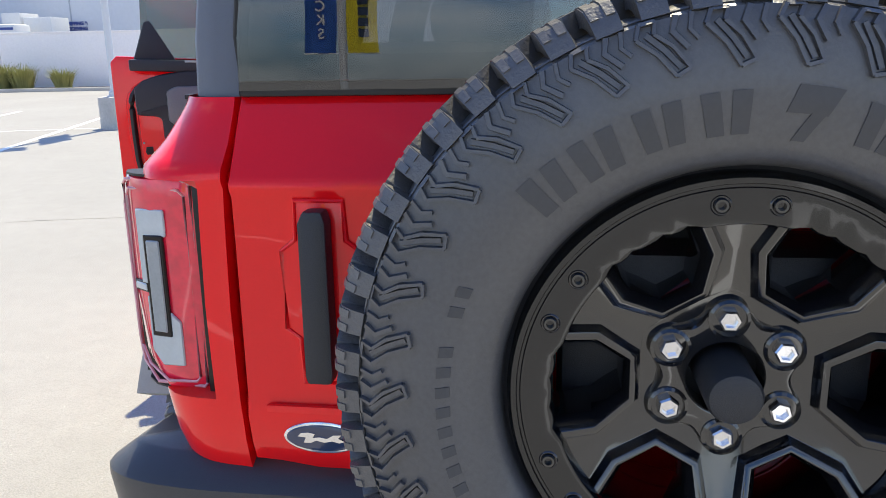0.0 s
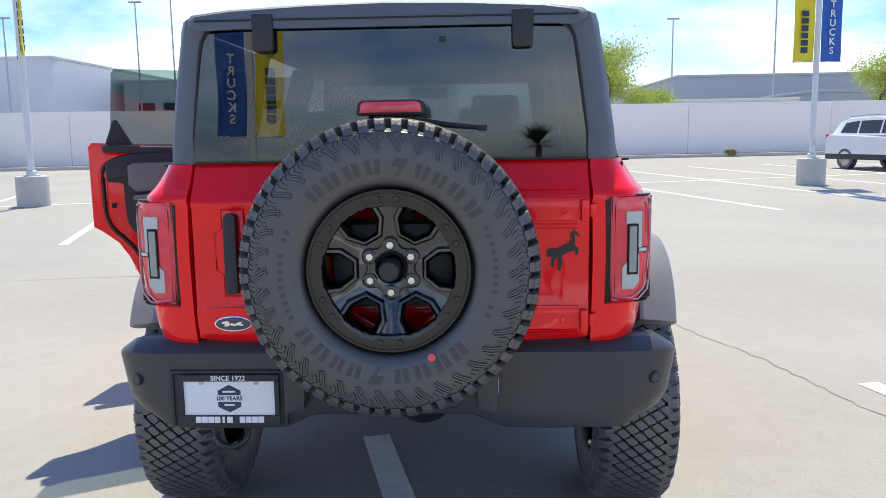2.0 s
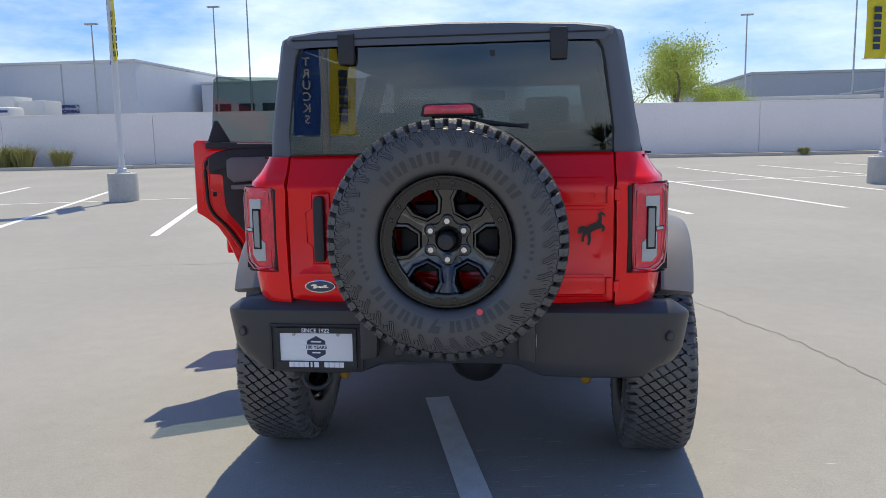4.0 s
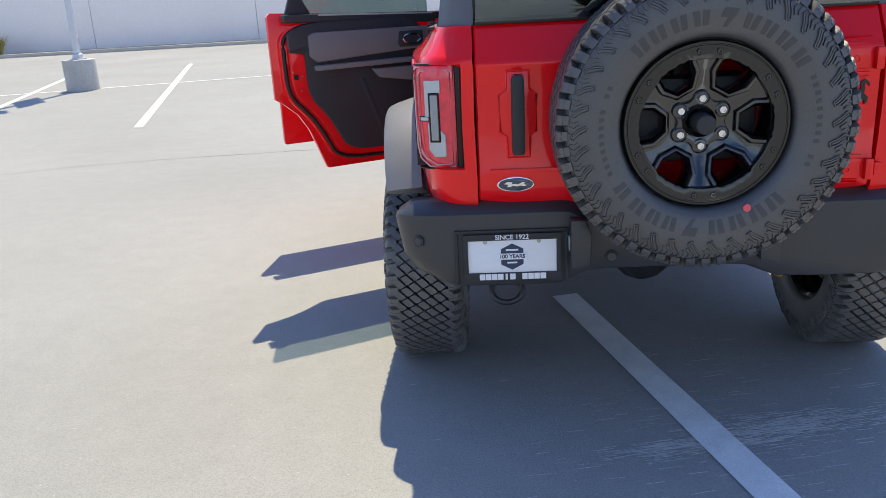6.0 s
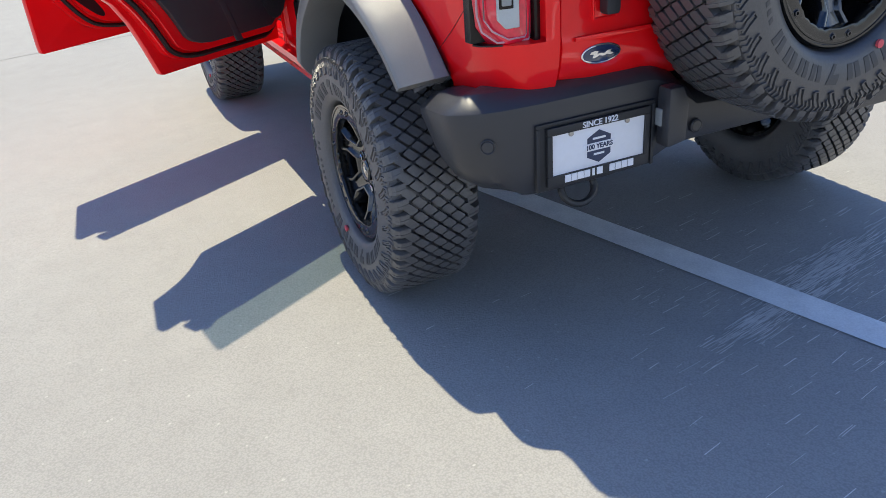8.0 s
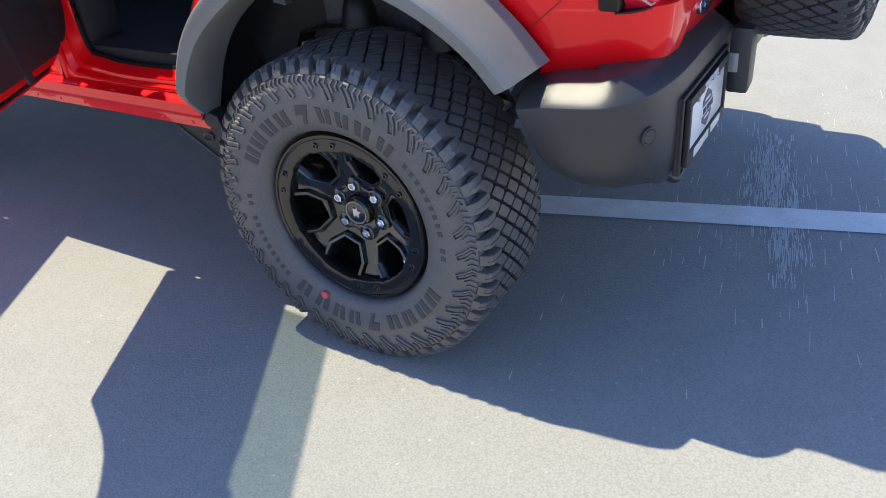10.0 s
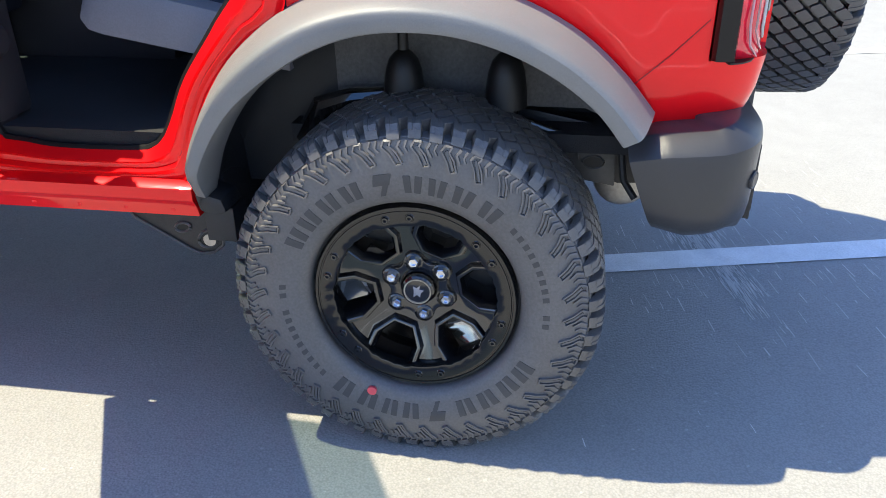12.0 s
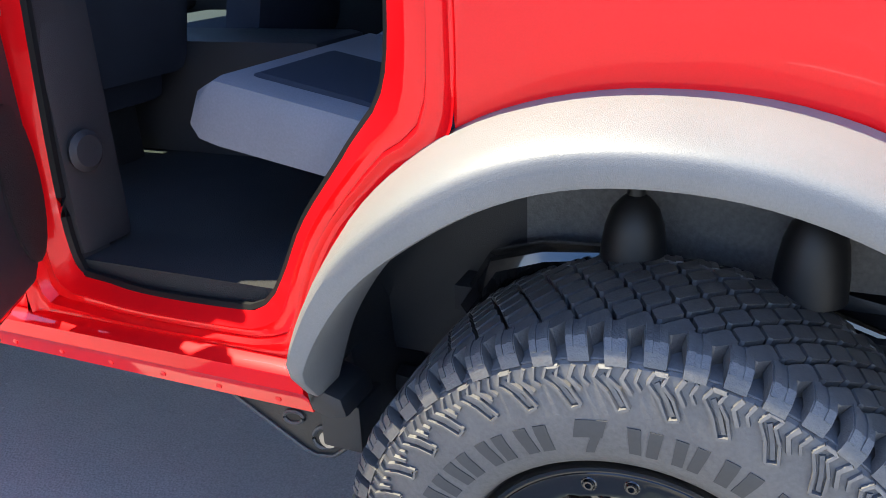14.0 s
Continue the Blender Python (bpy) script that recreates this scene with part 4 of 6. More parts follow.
# ---- rear bumper ----
def bumper():
    half = [(0.925, -0.445, 0.798, 0.560), (0.938, -0.52, 0.816, 0.548), (0.938, -0.638, 0.826, 0.552), (0.925, -0.680, 0.832, 0.556), (0.885, -0.720, 0.836, 0.556), (0.82, -0.745, 0.838, 0.553), (0.74, -0.758, 0.840, 0.542), (0.70, -0.760, 0.840, 0.538), (0.50, -0.760, 0.840, 0.536), (0.365, -0.760, 0.840, 0.540), (0.335, -0.759, 0.836, 0.552), (0.27, -0.766, 0.80, 0.585), (0.20, -0.771, 0.745, 0.590), (0.0, -0.771, 0.73, 0.590)]
    # round the corner finely
    ca, cb = spline([(x, y, a) for x, y, a, b in half[1:7]], 18), spline([(x, y, b) for x, y, a, b in half[1:7]], 18)
    half = half[:1] + [(p.x, p.y, p.z, q.z) for p, q in zip(ca, cb)] + half[7:]
    path = [(-x, y, a, b) for x, y, a, b in half] + [(x, y, a, b) for x, y, a, b in half[-2::-1]]
    rings = []
    for i, (x, y, zt, zb) in enumerate(path):
        a, b = path[max(i - 1, 0)], path[min(i + 1, len(path) - 1)]
        d = Vector((b[0] - a[0], b[1] - a[1], 0)).normalized()
        nrm = Vector((-d.y, d.x, 0))          # points into the car
        def pt(inn, z, tuck=0.0):
            q = Vector((x - math.copysign(tuck, x), y, 0)) + nrm * inn
            lean = 0.36 * (zt - z) * max(0, 1 - min(i, len(path) - 1 - i) / 6.0)
            return (q.x, q.y - lean, z)
        e = min(1, max(0, (abs(x) - 0.76) / 0.13))
        # the ends tuck in towards the bottom; the top flange reaches under the body
        g = 0.12 * min(1, max(0, (-0.60 - y) / 0.12))
        ring = [(x * 0.86, y + g, zt), pt(0.056, zt - 0.002), pt(0.050, zt - 0.004), pt(0.008, zt - 0.032), pt(0.001, zt - 0.040), pt(0.0, zt - 0.054)]
        ring += [pt(0.004, zb + 0.075 + 0.015 * e, 0.018 * e), pt(0.007, zb + 0.040, 0.045 * e), pt(0.018, zb + 0.006, 0.082 * e), pt(0.028, zb, 0.092 * e), (x * 0.80, y + g - 0.36 * (zt - zb) * max(0, 1 - min(i, len(path) - 1 - i) / 6.0), zb + 0.01)]
        rings.append(ring)
    bm = bmesh.new()
    add_loft(bm, rings, True, True)
    return fix(bm)


BUMP = part("rear_bumper", bumper(), BUMPER, CAR, "dark grey moulded plastic rear bumper", 27)
for x, y, n in ((-0.856, -0.733, (-0.5, -0.86, 0)), (0.856, -0.733, (0.5, -0.86, 0)), (-0.20, -0.773, (0, -1, 0)), (0.20, -0.773, (0, -1, 0))):
    z = 0.706 if abs(x) > 0.5 else 0.64
    q = Vector(n).to_track_quat("X", "Z").to_matrix().to_4x4()
    bm = lathe_x([(-0.01, 0.021), (0.002, 0.021), (0.003, 0.019), (0.001, 0.0165), (0.003, 0.0145), (0.0035, 0.0)], 24)
    bmesh.ops.transform(bm, matrix=Matrix.Translation((x, y, z)) @ q, verts=bm.verts)
    part("parking_sensor", bm, BUMPER, BUMP)
# stepped light pockets beside the plate
for s in SIDES:
    bm = prism([(-0.030, -0.085), (0.035, -0.075), (0.040, 0.03), (0.018, 0.085), (-0.030, 0.085)], 0.055, Matrix.Translation((s * 0.312, -0.768, 0.70)) @ REAR @ Matrix.Diagonal((-s, 1, 1, 1)), 0.010)
    pk = part("light_pocket", bm, BUMPER, BUMP)
    bm = box((s * 0.338, -0.794, 0.672), (s * 0.3465, -0.768, 0.722), 0.003)
    part("plate_light", bm, GREY_LENS, pk, "small clear plate light")
# plate carrier
bm = box((-0.730, -0.763, 0.555), (-0.345, -0.750, 0.746), 0.006)
for a, b in (((-0.730, 0.735), (-0.345, 0.746)), ((-0.730, 0.555), (-0.719, 0.735)), ((-0.356, 0.555), (-0.345, 0.735))):
    add_box(bm, (a[0], -0.768, a[1]), (b[0], -0.760, b[1]), 0.003)
part("plate_recess", bm, BLACK_PLASTIC, BUMP)
FRAME_P = thing("licence_plate", "white dealer plate in a black frame on the bumper", "licence plate")
PX, PY, PZ = -0.535, -0.7645, 0.650
bm = bmesh.new()
for x0, z0, x1, z1 in ((-0.166, -0.084, 0.166, -0.054), (-0.166, 0.061, 0.166, 0.083), (-0.166, -0.054, -0.150, 0.061), (0.150, -0.054, 0.166, 0.061)):
    add_box(bm, (PX + x0, PY - 0.012, PZ + z0), (PX + x1, PY, PZ + z1), 0.002)
part("plate_frame", bm, BLACK_PLASTIC, FRAME_P, "black plastic plate frame")
part("plate", box((PX - 0.152, PY - 0.006, PZ - 0.060), (PX + 0.152, PY - 0.002, PZ + 0.068), 0.001), PLATE_WHITE, FRAME_P, "white plate")
part("lettering", text_mesh("SINCE 1922", 0.023, Matrix.Translation((PX, PY - 0.013, PZ + 0.0725)) @ REAR, bold=0.0003), PLATE_WHITE, FRAME_P, "white raised lettering")
for k, w in enumerate((0.0190, 0.0190, 0.0190, 0.0190, 0.008, 0.0190, 0.0, 0.0180, 0.0190, 0.0190, 0.0190)):
    x = PX - 0.1035 + 0.0207 * k
    if w:
        part("name_bar", box((x - w / 2, PY - 0.014, PZ - 0.0780), (x + w / 2, PY - 0.0105, PZ - 0.0570), 0.001), PLATE_WHITE, FRAME_P, "white bar")
hexa = [(0.0, 0.047), (0.038, 0.027), (0.038, -0.027), (0.0, -0.047), (-0.038, -0.027), (-0.038, 0.027)]
part("logo_shape", prism(hexa, 0.0012, Matrix.Translation((PX, PY - 0.0062, PZ + 0.002)) @ REAR), PLATE_BLUE, FRAME_P, "navy six-sided emblem")
part("logo_band", box((PX - 0.052, PY - 0.0085, PZ - 0.008), (PX + 0.052, PY - 0.0060, PZ + 0.014), 0.0008), PLATE_WHITE, FRAME_P, "white band")
part("lettering", text_mesh("100 YEARS", 0.0190, Matrix.Translation((PX, PY - 0.0092, PZ + 0.0030)) @ REAR, 0.0008, 0.0004), PLATE_BLUE, FRAME_P, "navy lettering")
for z, w in ((0.026, 0.042), (-0.019, 0.034)):
    part("logo_bar", box((PX - w / 2, PY - 0.0085, PZ + z - 0.003), (PX + w / 2, PY - 0.0062, PZ + z + 0.003), 0.0005), PLATE_WHITE, FRAME_P)
for x in (-0.091, 0.091):
    bm = lathe_x([(-0.006, 0.007), (0.002, 0.007), (0.003, 0.003), (0.003, 0.0)], 12)
    bmesh.ops.transform(bm, matrix=Matrix.Translation((PX + x, PY - 0.009, PZ + 0.056)) @ Matrix.Rotation(radians(-90), 4, "Z"), verts=bm.verts)
    part("plate_screw", bm, STEEL, FRAME_P)

# ---- hardtop, glass ----
def hard_top():
    bm = bmesh.new()
    rings = []
    for y, w, z in ((-0.712, 0.595, 1.864), (-0.708, 0.610, 1.878), (-0.69, 0.626, 1.886), (-0.62, 0.645, 1.892), (-0.4, 0.68, 1.902), (0.5, 0.69, 1.912), (1.3, 0.685, 1.905), (1.85, 0.67, 1.885), (2.02, 0.655, 1.862)):
        rings.append([(-w, y, z - 0.035), (-w - 0.003, y, z - 0.016), (-w + 0.012, y, z - 0.004), (-w * 0.8, y, z + 0.010), (-w * 0.4, y, z + 0.022), (0, y, z + 0.027), (w * 0.4, y, z + 0.022), (w * 0.8, y, z + 0.010), (w - 0.012, y, z - 0.004), (w + 0.003, y, z - 0.016), (w, y, z - 0.035), (w * 0.8, y, z - 0.030), (-w * 0.8, y, z - 0.030)])
    add_loft(bm, rings, True, True)
    return fix(bm)


ROOF = part("hardtop_roof", hard_top(), TOP, CAR, "textured dark grey hardtop roof")
def corner_post(s):
    """Rear corner post of the hardtop, from the belt to the roof."""
    rings = []
    for z, xo, xi, yb, yf in ((1.413, 0.728, 0.640, -0.668, -0.50), (1.50, 0.722, 0.634, -0.672, -0.50), (1.70, 0.690, 0.602, -0.678, -0.505), (1.80, 0.672, 0.582, -0.682, -0.51), (1.845, 0.664, 0.552, -0.688, -0.51), (1.872, 0.655, 0.50, -0.69, -0.51)):
        rings.append([(s * xi, yb, z), (s * (xo - 0.05), yb + 0.002, z), (s * (xo - 0.015), yb + 0.02, z), (s * (xo + 0.012), yb + 0.07, z), (s * (xo + 0.035 - (z - 1.413) * 0.075), yf, z), (s * (xo - 0.03), yf, z), (s * xi, yb + 0.04, z)])
    return loft(rings)


for s in SIDES:
    part("corner_post", corner_post(s), TOP, ROOF)
    g = bmesh.new()
    add_loft(g, [[(s * 0.766, -0.50, 1.413), (s * 0.766, 0.27, 1.413)], [(s * 0.664, -0.50, 1.86), (s * 0.670, 0.27, 1.86)]], False, False)
    part("quarter_glass", thicken(fix(g)), GLASS_SIDE, ROOF, "dark tinted quarter glass")
    # added ledge: blocks sun leaking between body side and glass
    part("belt_ledge", box((min(s * 0.745, s * 0.797), -0.53, 1.403), (max(s * 0.745, s * 0.797), 0.30 if s < 0 else 2.30, 1.411), 0.002), SEAL, ROOF, "black ledge added along the belt to stop sun leaks")
    bm = bmesh.new()
    add_loft(bm, [[(s * x, y, z) for x, y in ((0.77 - d, 0.27), (0.77 - d, 0.36), (0.72 - d, 0.36), (0.72 - d, 0.27))] for z, d in ((1.413, 0.0), (1.865, 0.088))])
    part("side_post", fix(bm), TOP, ROOF)
part("roof_joint", box((-0.60, -0.7155, 1.858), (0.60, -0.70, 1.8635), 0.001), SEAL, ROOF)
part("rear_header", box((-0.56, -0.688, 1.838), (0.56, -0.60, 1.875), 0.008), TOP, ROOF)
def rear_glass():
    outline = [(-0.632, 1.422), (0.632, 1.422), (0.630, 1.50), (0.598, 1.72), (0.588, 1.79), (0.575, 1.823), (0.545, 1.835), (-0.545, 1.835), (-0.575, 1.823), (-0.588, 1.79), (-0.598, 1.72), (-0.630, 1.50)]
    bm = bmesh.new()
    add_loft(bm, [[(x, -0.688 + (z - 1.422) * 0.012 + e, z) for x, z in outline] for e in (0.0, 0.005)])
    return fix(bm)


RG = part("rear_window", rear_glass(), GLASS_DARK, ROOF, "dark tinted lift-up rear window")
path = [(-0.636, -0.674, 1.419), (0.636, -0.674, 1.419), (0.634, -0.676, 1.50), (0.602, -0.684, 1.74), (0.590, -0.686, 1.80), (0.570, -0.688, 1.832), (0.545, -0.688, 1.840), (-0.545, -0.688, 1.840), (-0.570, -0.688, 1.832), (-0.590, -0.686, 1.80), (-0.602, -0.684, 1.74), (-0.634, -0.676, 1.50)]
part("window_seal", tube(path, 0.0055, 6, False, True), SEAL, RG, "black rubber seal")
part("lower_seal", box((-0.632, -0.686, 1.413), (0.632, -0.670, 1.434), 0.004), SEAL, RG)
for x in (-0.385, 0.428):
    bm = prism([(-0.034, 0.055), (0.034, 0.055), (0.032, -0.055), (0.026, -0.062), (-0.026, -0.062), (-0.032, -0.055)], 0.030, Matrix.Translation((x, -0.690, 1.825)) @ REAR, 0.008)
    part("glass_hinge", bm, BLACK_PLASTIC, RG, "black window hinge cover")
part("glass_sensor", box((0.168, -0.692, 1.785), (0.188, -0.684, 1.805), 0.003), BLACK_PLASTIC, RG)
# wiper
W = part("rear_wiper", tube([(0.03, -0.705, 1.535), (0.10, -0.71, 1.537), (0.19, -0.712, 1.528), (0.30, -0.708, 1.517)], [0.012, 0.014, 0.009, 0.006]), BLACK_PLASTIC, RG, "black rear wiper")
part("wiper_tip", box((0.285, -0.716, 1.508), (0.315, -0.702, 1.526), 0.003), BLACK_PLASTIC, W)
# high brake light on its stalk above the spare
HB = part("brake_light_housing", prism([(-0.105, -0.022), (0.105, -0.022), (0.100, 0.016), (0.085, 0.024), (-0.085, 0.024), (-0.100, 0.016)], 0.06, Matrix.Translation((0.027, -0.80, 1.578)) @ REAR, 0.008), BLACK_PLASTIC, CAR, "black high brake light housing")
part("brake_lens", prism([(-0.093, -0.016), (0.093, -0.016), (0.089, 0.010), (0.078, 0.017), (-0.078, 0.017), (-0.089, 0.010)], 0.008, Matrix.Translation((0.027, -0.858, 1.579)) @ REAR, 0.003), RED_LENS, HB, "dark red lens")
part("brake_light_stalk", box((-0.03, -0.83, 1.10), (0.084, -0.77, 1.57), 0.012), BLACK_PLASTIC, CAR)
part("spare_carrier", box((-0.16, -0.90, 0.98), (0.21, -0.745, 1.24), 0.03), BLACK_PLASTIC, CAR)

# ---- wheels in place ----
HUB = 0.878
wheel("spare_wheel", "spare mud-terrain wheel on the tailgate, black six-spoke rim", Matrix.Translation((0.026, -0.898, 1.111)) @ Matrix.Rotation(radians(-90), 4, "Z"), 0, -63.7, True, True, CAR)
for y in (0.0, FRONT_AXLE):
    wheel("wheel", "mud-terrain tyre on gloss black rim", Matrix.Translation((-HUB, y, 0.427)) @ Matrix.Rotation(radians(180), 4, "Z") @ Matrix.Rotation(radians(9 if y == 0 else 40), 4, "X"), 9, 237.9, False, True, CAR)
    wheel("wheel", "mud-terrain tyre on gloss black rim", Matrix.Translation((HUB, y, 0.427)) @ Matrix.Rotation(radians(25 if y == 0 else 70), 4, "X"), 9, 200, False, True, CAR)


# ---- door openings, sills, posts, front end ----
def aperture(cut, opening, s=-1, x0=0.897, x1=0.850, x2=0.838):
    """The painted jamb between a door's cut line and its opening, with its return."""
    n = 60
    a, b = spline([(y, z, 0) for y, z in cut], n), spline([(y, z, 0) for y, z in opening], n)
    rings = []
    for p, q in zip(a, b):
        xs = (x0, x0 - 0.008, x0 - 0.028, x1, x2, x0 - 0.013, x0 - 0.009, x0 - 0.027, x0 - 0.022)
        if p.y > 1.30:
            w = (p.y - 1.30) / 0.113
            xs = tuple(x - w * 0.10 for x in xs)
        ring = []
        for x, w in ((xs[0], 0), (xs[1], 0.05), (xs[5], 0.14), (xs[5], 0.24), (xs[6], 0.31), (xs[1], 0.36), (xs[7], 0.44), (xs[7], 0.60), (xs[8], 0.68), (xs[2], 0.76), (xs[3], 1), (xs[4], 1)):
            h = p.lerp(q, w)
            ring.append((s * x, h.x, h.y))
        rings.append(ring)
    bm = bmesh.new()
    add_loft(bm, rings, False, False)
    return fix(bm)


REAR_CUT = [(0.280, 1.413), (0.281, 1.065), (0.37, 0.99), (0.475, 0.88), (0.535, 0.76), (0.565, 0.665), (0.64, 0.64), (1.10, 0.64), (1.18, 0.70), (1.18, 1.413)]
REAR_OPEN = [(0.385, 1.413), (0.398, 1.127), (0.466, 1.014), (0.562, 0.885), (0.613, 0.783), (0.654, 0.724), (0.719, 0.705), (1.0, 0.712), (1.095, 0.80), (1.055, 1.413)]
FRONT_CUT = [(1.18, 1.413), (1.18, 0.70), (1.24, 0.64), (1.55, 0.635), (1.85, 0.635), (2.15, 0.64), (2.27, 0.72), (2.30, 0.95), (2.30, 1.20), (2.30, 1.413)]
FRONT_OPEN = [(1.29, 1.413), (1.29, 0.80), (1.34, 0.72), (1.55, 0.71), (1.85, 0.71), (2.10, 0.72), (2.18, 0.80), (2.21, 0.98), (2.21, 1.20), (2.21, 1.413)]
part("rear_door_jamb", aperture(REAR_CUT, REAR_OPEN), RED, CAR, "glossy red door jamb")
part("front_door_jamb", aperture(FRONT_CUT, FRONT_OPEN), RED, CAR, "glossy red door jamb")
for opening in (REAR_OPEN, FRONT_OPEN):
    inner_way = spline([(y, z, 0) for y, z in opening], 50)
    bm = bmesh.new()
    add_loft(bm, [[(-x, p.x, p.y) for x in (0.837, 0.80, 0.76)] for p in inner_way], False, False)
    part("opening_trim", fix(bm), TRIM, CAR, "black trim round the door opening")
    part("door_seal", tube([(-0.840, p.x, p.y) for p in spline([(y, z, 0) for y, z in opening], 50)], 0.010, 6), SEAL, CAR, "black rubber door seal")
# the closed doors of the far side are one red skin with two cut lines
def far_side():
    bm = bmesh.new()
    rows = []
    for y in (0.282, 0.30, 0.34, 0.38, 0.42, 0.46, 0.50, 0.53, 1.18, 1.5, 2.30, 2.40):
        col = [(0.795, y, 1.413), (0.82, y, 1.40), (0.878, y, 1.33), (0.898, y, 1.297), (0.900, y, 1.10), (0.898, y, 0.90), (0.895, y, 0.70), (0.88, y, 0.64)]
        if y < 0.54:
            col = [(x, yy, max(z, arch_top(yy) - 0.01)) for x, yy, z in col]
        rows.append(col)
    add_loft(bm, rows, False, False)
    bmesh.ops.dissolve_degenerate(bm, dist=1e-4, edges=bm.edges)
    return fix(bm)


part("far_doors", far_side(), RED, CAR, "closed red doors")
for y in (0.285, 1.18, 2.30):
    part("door_gap", box((0.888, y - 0.003, 0.72 if y > 0.5 else 1.12), (0.904, y + 0.003, 1.30), 0.001), SEAL, CAR)
for s in SIDES:
    bm = bmesh.new()
    prof = [(0.80, 0.66), (0.897, 0.648), (0.916, 0.635), (0.916, 0.605), (0.906, 0.592), (0.902, 0.585), (0.892, 0.555), (0.80, 0.555)]
    add_loft(bm, [[(s * x, y, z) for x, z in prof] for y in (0.555, 0.58, 1.2, 1.9, 2.33, 2.37)])
    rk = part("rocker", fix(bm), RED, CAR, "glossy red sill")
    for i in range(14):
        bm = lathe_x([(-0.003, 0.006), (0.002, 0.006), (0.003, 0.004), (0.003, 0.0)], 8)
        bmesh.ops.transform(bm, matrix=Matrix.Translation((s * 0.897, 0.62 + i * 0.125, 0.572)) @ (Matrix.Rotation(radians(180), 4, "Z") if s < 0 else Matrix.Identity(4)), verts=bm.verts)
        part("sill_bolt", bm, RED, rk)
    # front wing with the bonnet edge
    bm = bmesh.new()
    rows = []
    for y in [2.30, 2.34, 2.38] + [2.42 + 0.06 * k for k in range(19)] + [3.54, 3.62, 3.70]:
        zz = arch_top(y - FRONT_AXLE) - 0.01
        t = max(0, (y - 3.3) / 0.4)
        col = [(0.78 - 0.05 * t, y, 1.40 - 0.03 * t), (0.84 - 0.05 * t, y, 1.375 - 0.03 * t), (0.882 - 0.05 * t, y, 1.32), (0.898 - 0.05 * t, y, 1.28), (0.900 - 0.05 * t, y, 1.15), (0.897 - 0.05 * t, y, 0.95), (0.89 - 0.05 * t, y, 0.66)]
        rows.append([(s * x, yy, max(z, zz) if zz > 0 else z) for x, yy, z in col])
    add_loft(bm, rows, False, False)
    bmesh.ops.dissolve_degenerate(bm, dist=1e-4, edges=bm.edges)
    part("front_wing", fix(bm), RED, CAR, "glossy red front wing")
    # windscreen post
    bm = bmesh.new()
    add_loft(bm, [[(s * (x + dx), y + dy, z) for dx, dy in ((0, 0), (0.055, 0.01), (0.055, 0.09), (0, 0.07))] for x, y, z in ((0.735, 2.30, 1.40), (0.665, 2.07, 1.66), (0.625, 1.90, 1.87))])
    part("windscreen_post", fix(bm), TOP, CAR)
# post between the doors
bm = bmesh.new()
add_loft(bm, [[(-x, y, z) for y in (1.06, 1.26) for x in ((xo, xo - 0.09) if y < 1.1 else (xo - 0.09, xo))] for z, xo in ((1.42, 0.80), (1.60, 0.765), (1.86, 0.69))])
part("middle_post", fix(bm), TRIM, CAR)
bm = box((-0.835, 1.075, 0.75), (-0.70, 1.275, 1.44), 0.02)
post = part("belt_post_trim", bm, TRIM, CAR, "black interior post trim")
part("belt_reel", lathe_x([(0.0, 0.0), (0.0, 0.035), (0.012, 0.04), (0.02, 0.03), (0.02, 0.0)], 20), TRIM, post).matrix_local = Matrix.Translation((-0.79, 1.073, 0.95)) @ Matrix.Rotation(radians(-90), 4, "Z")
bm = bmesh.new()
add_loft(bm, [[(x, y, z + 0.035 * (1 - (x / 0.8) ** 2) * w) for x in [-0.79 + 0.1975 * k for k in range(9)]] for y, z, w in ((2.42, 1.405, 1), (2.6, 1.405, 1), (3.2, 1.385, 1), (3.55, 1.355, 1), (3.68, 1.31, 0.8), (3.72, 1.24, 0.5))], False, False)
part("bonnet", fix(bm), RED, CAR, "glossy red bonnet")
part("grille", box((-0.80, 3.66, 0.92), (0.80, 3.74, 1.25), 0.03), BLACK_PLASTIC, CAR, "black front grille")
part("front_bumper", box((-0.90, 3.62, 0.56), (0.90, 3.86, 0.90), 0.05), BUMPER, CAR, "dark plastic front bumper")
bm = bmesh.new()
add_loft(bm, [[(-0.745, 2.34, 1.405), (0.745, 2.34, 1.405)], [(-0.635, 1.93, 1.855), (0.635, 1.93, 1.855)]], False, False)
part("windscreen", thicken(fix(bm), 0.005), GLASS_CLEAR, CAR, "clear windscreen")
for y0, y1 in ((0.36, 1.08), (1.25, 2.05)):
    bm = bmesh.new()
    add_loft(bm, [[(0.766, y0, 1.413), (0.766, y1 + 0.12 * (y1 > 1.5), 1.413)], [(0.68, y0, 1.86), (0.68, y1 - 0.05, 1.86)]], False, False)
    part("side_glass", thicken(fix(bm)), GLASS_DARK, CAR, "tinted side glass")
part("far_post", box((0.68, 1.09, 1.405), (0.74, 1.24, 1.87), 0.01), TRIM, CAR)

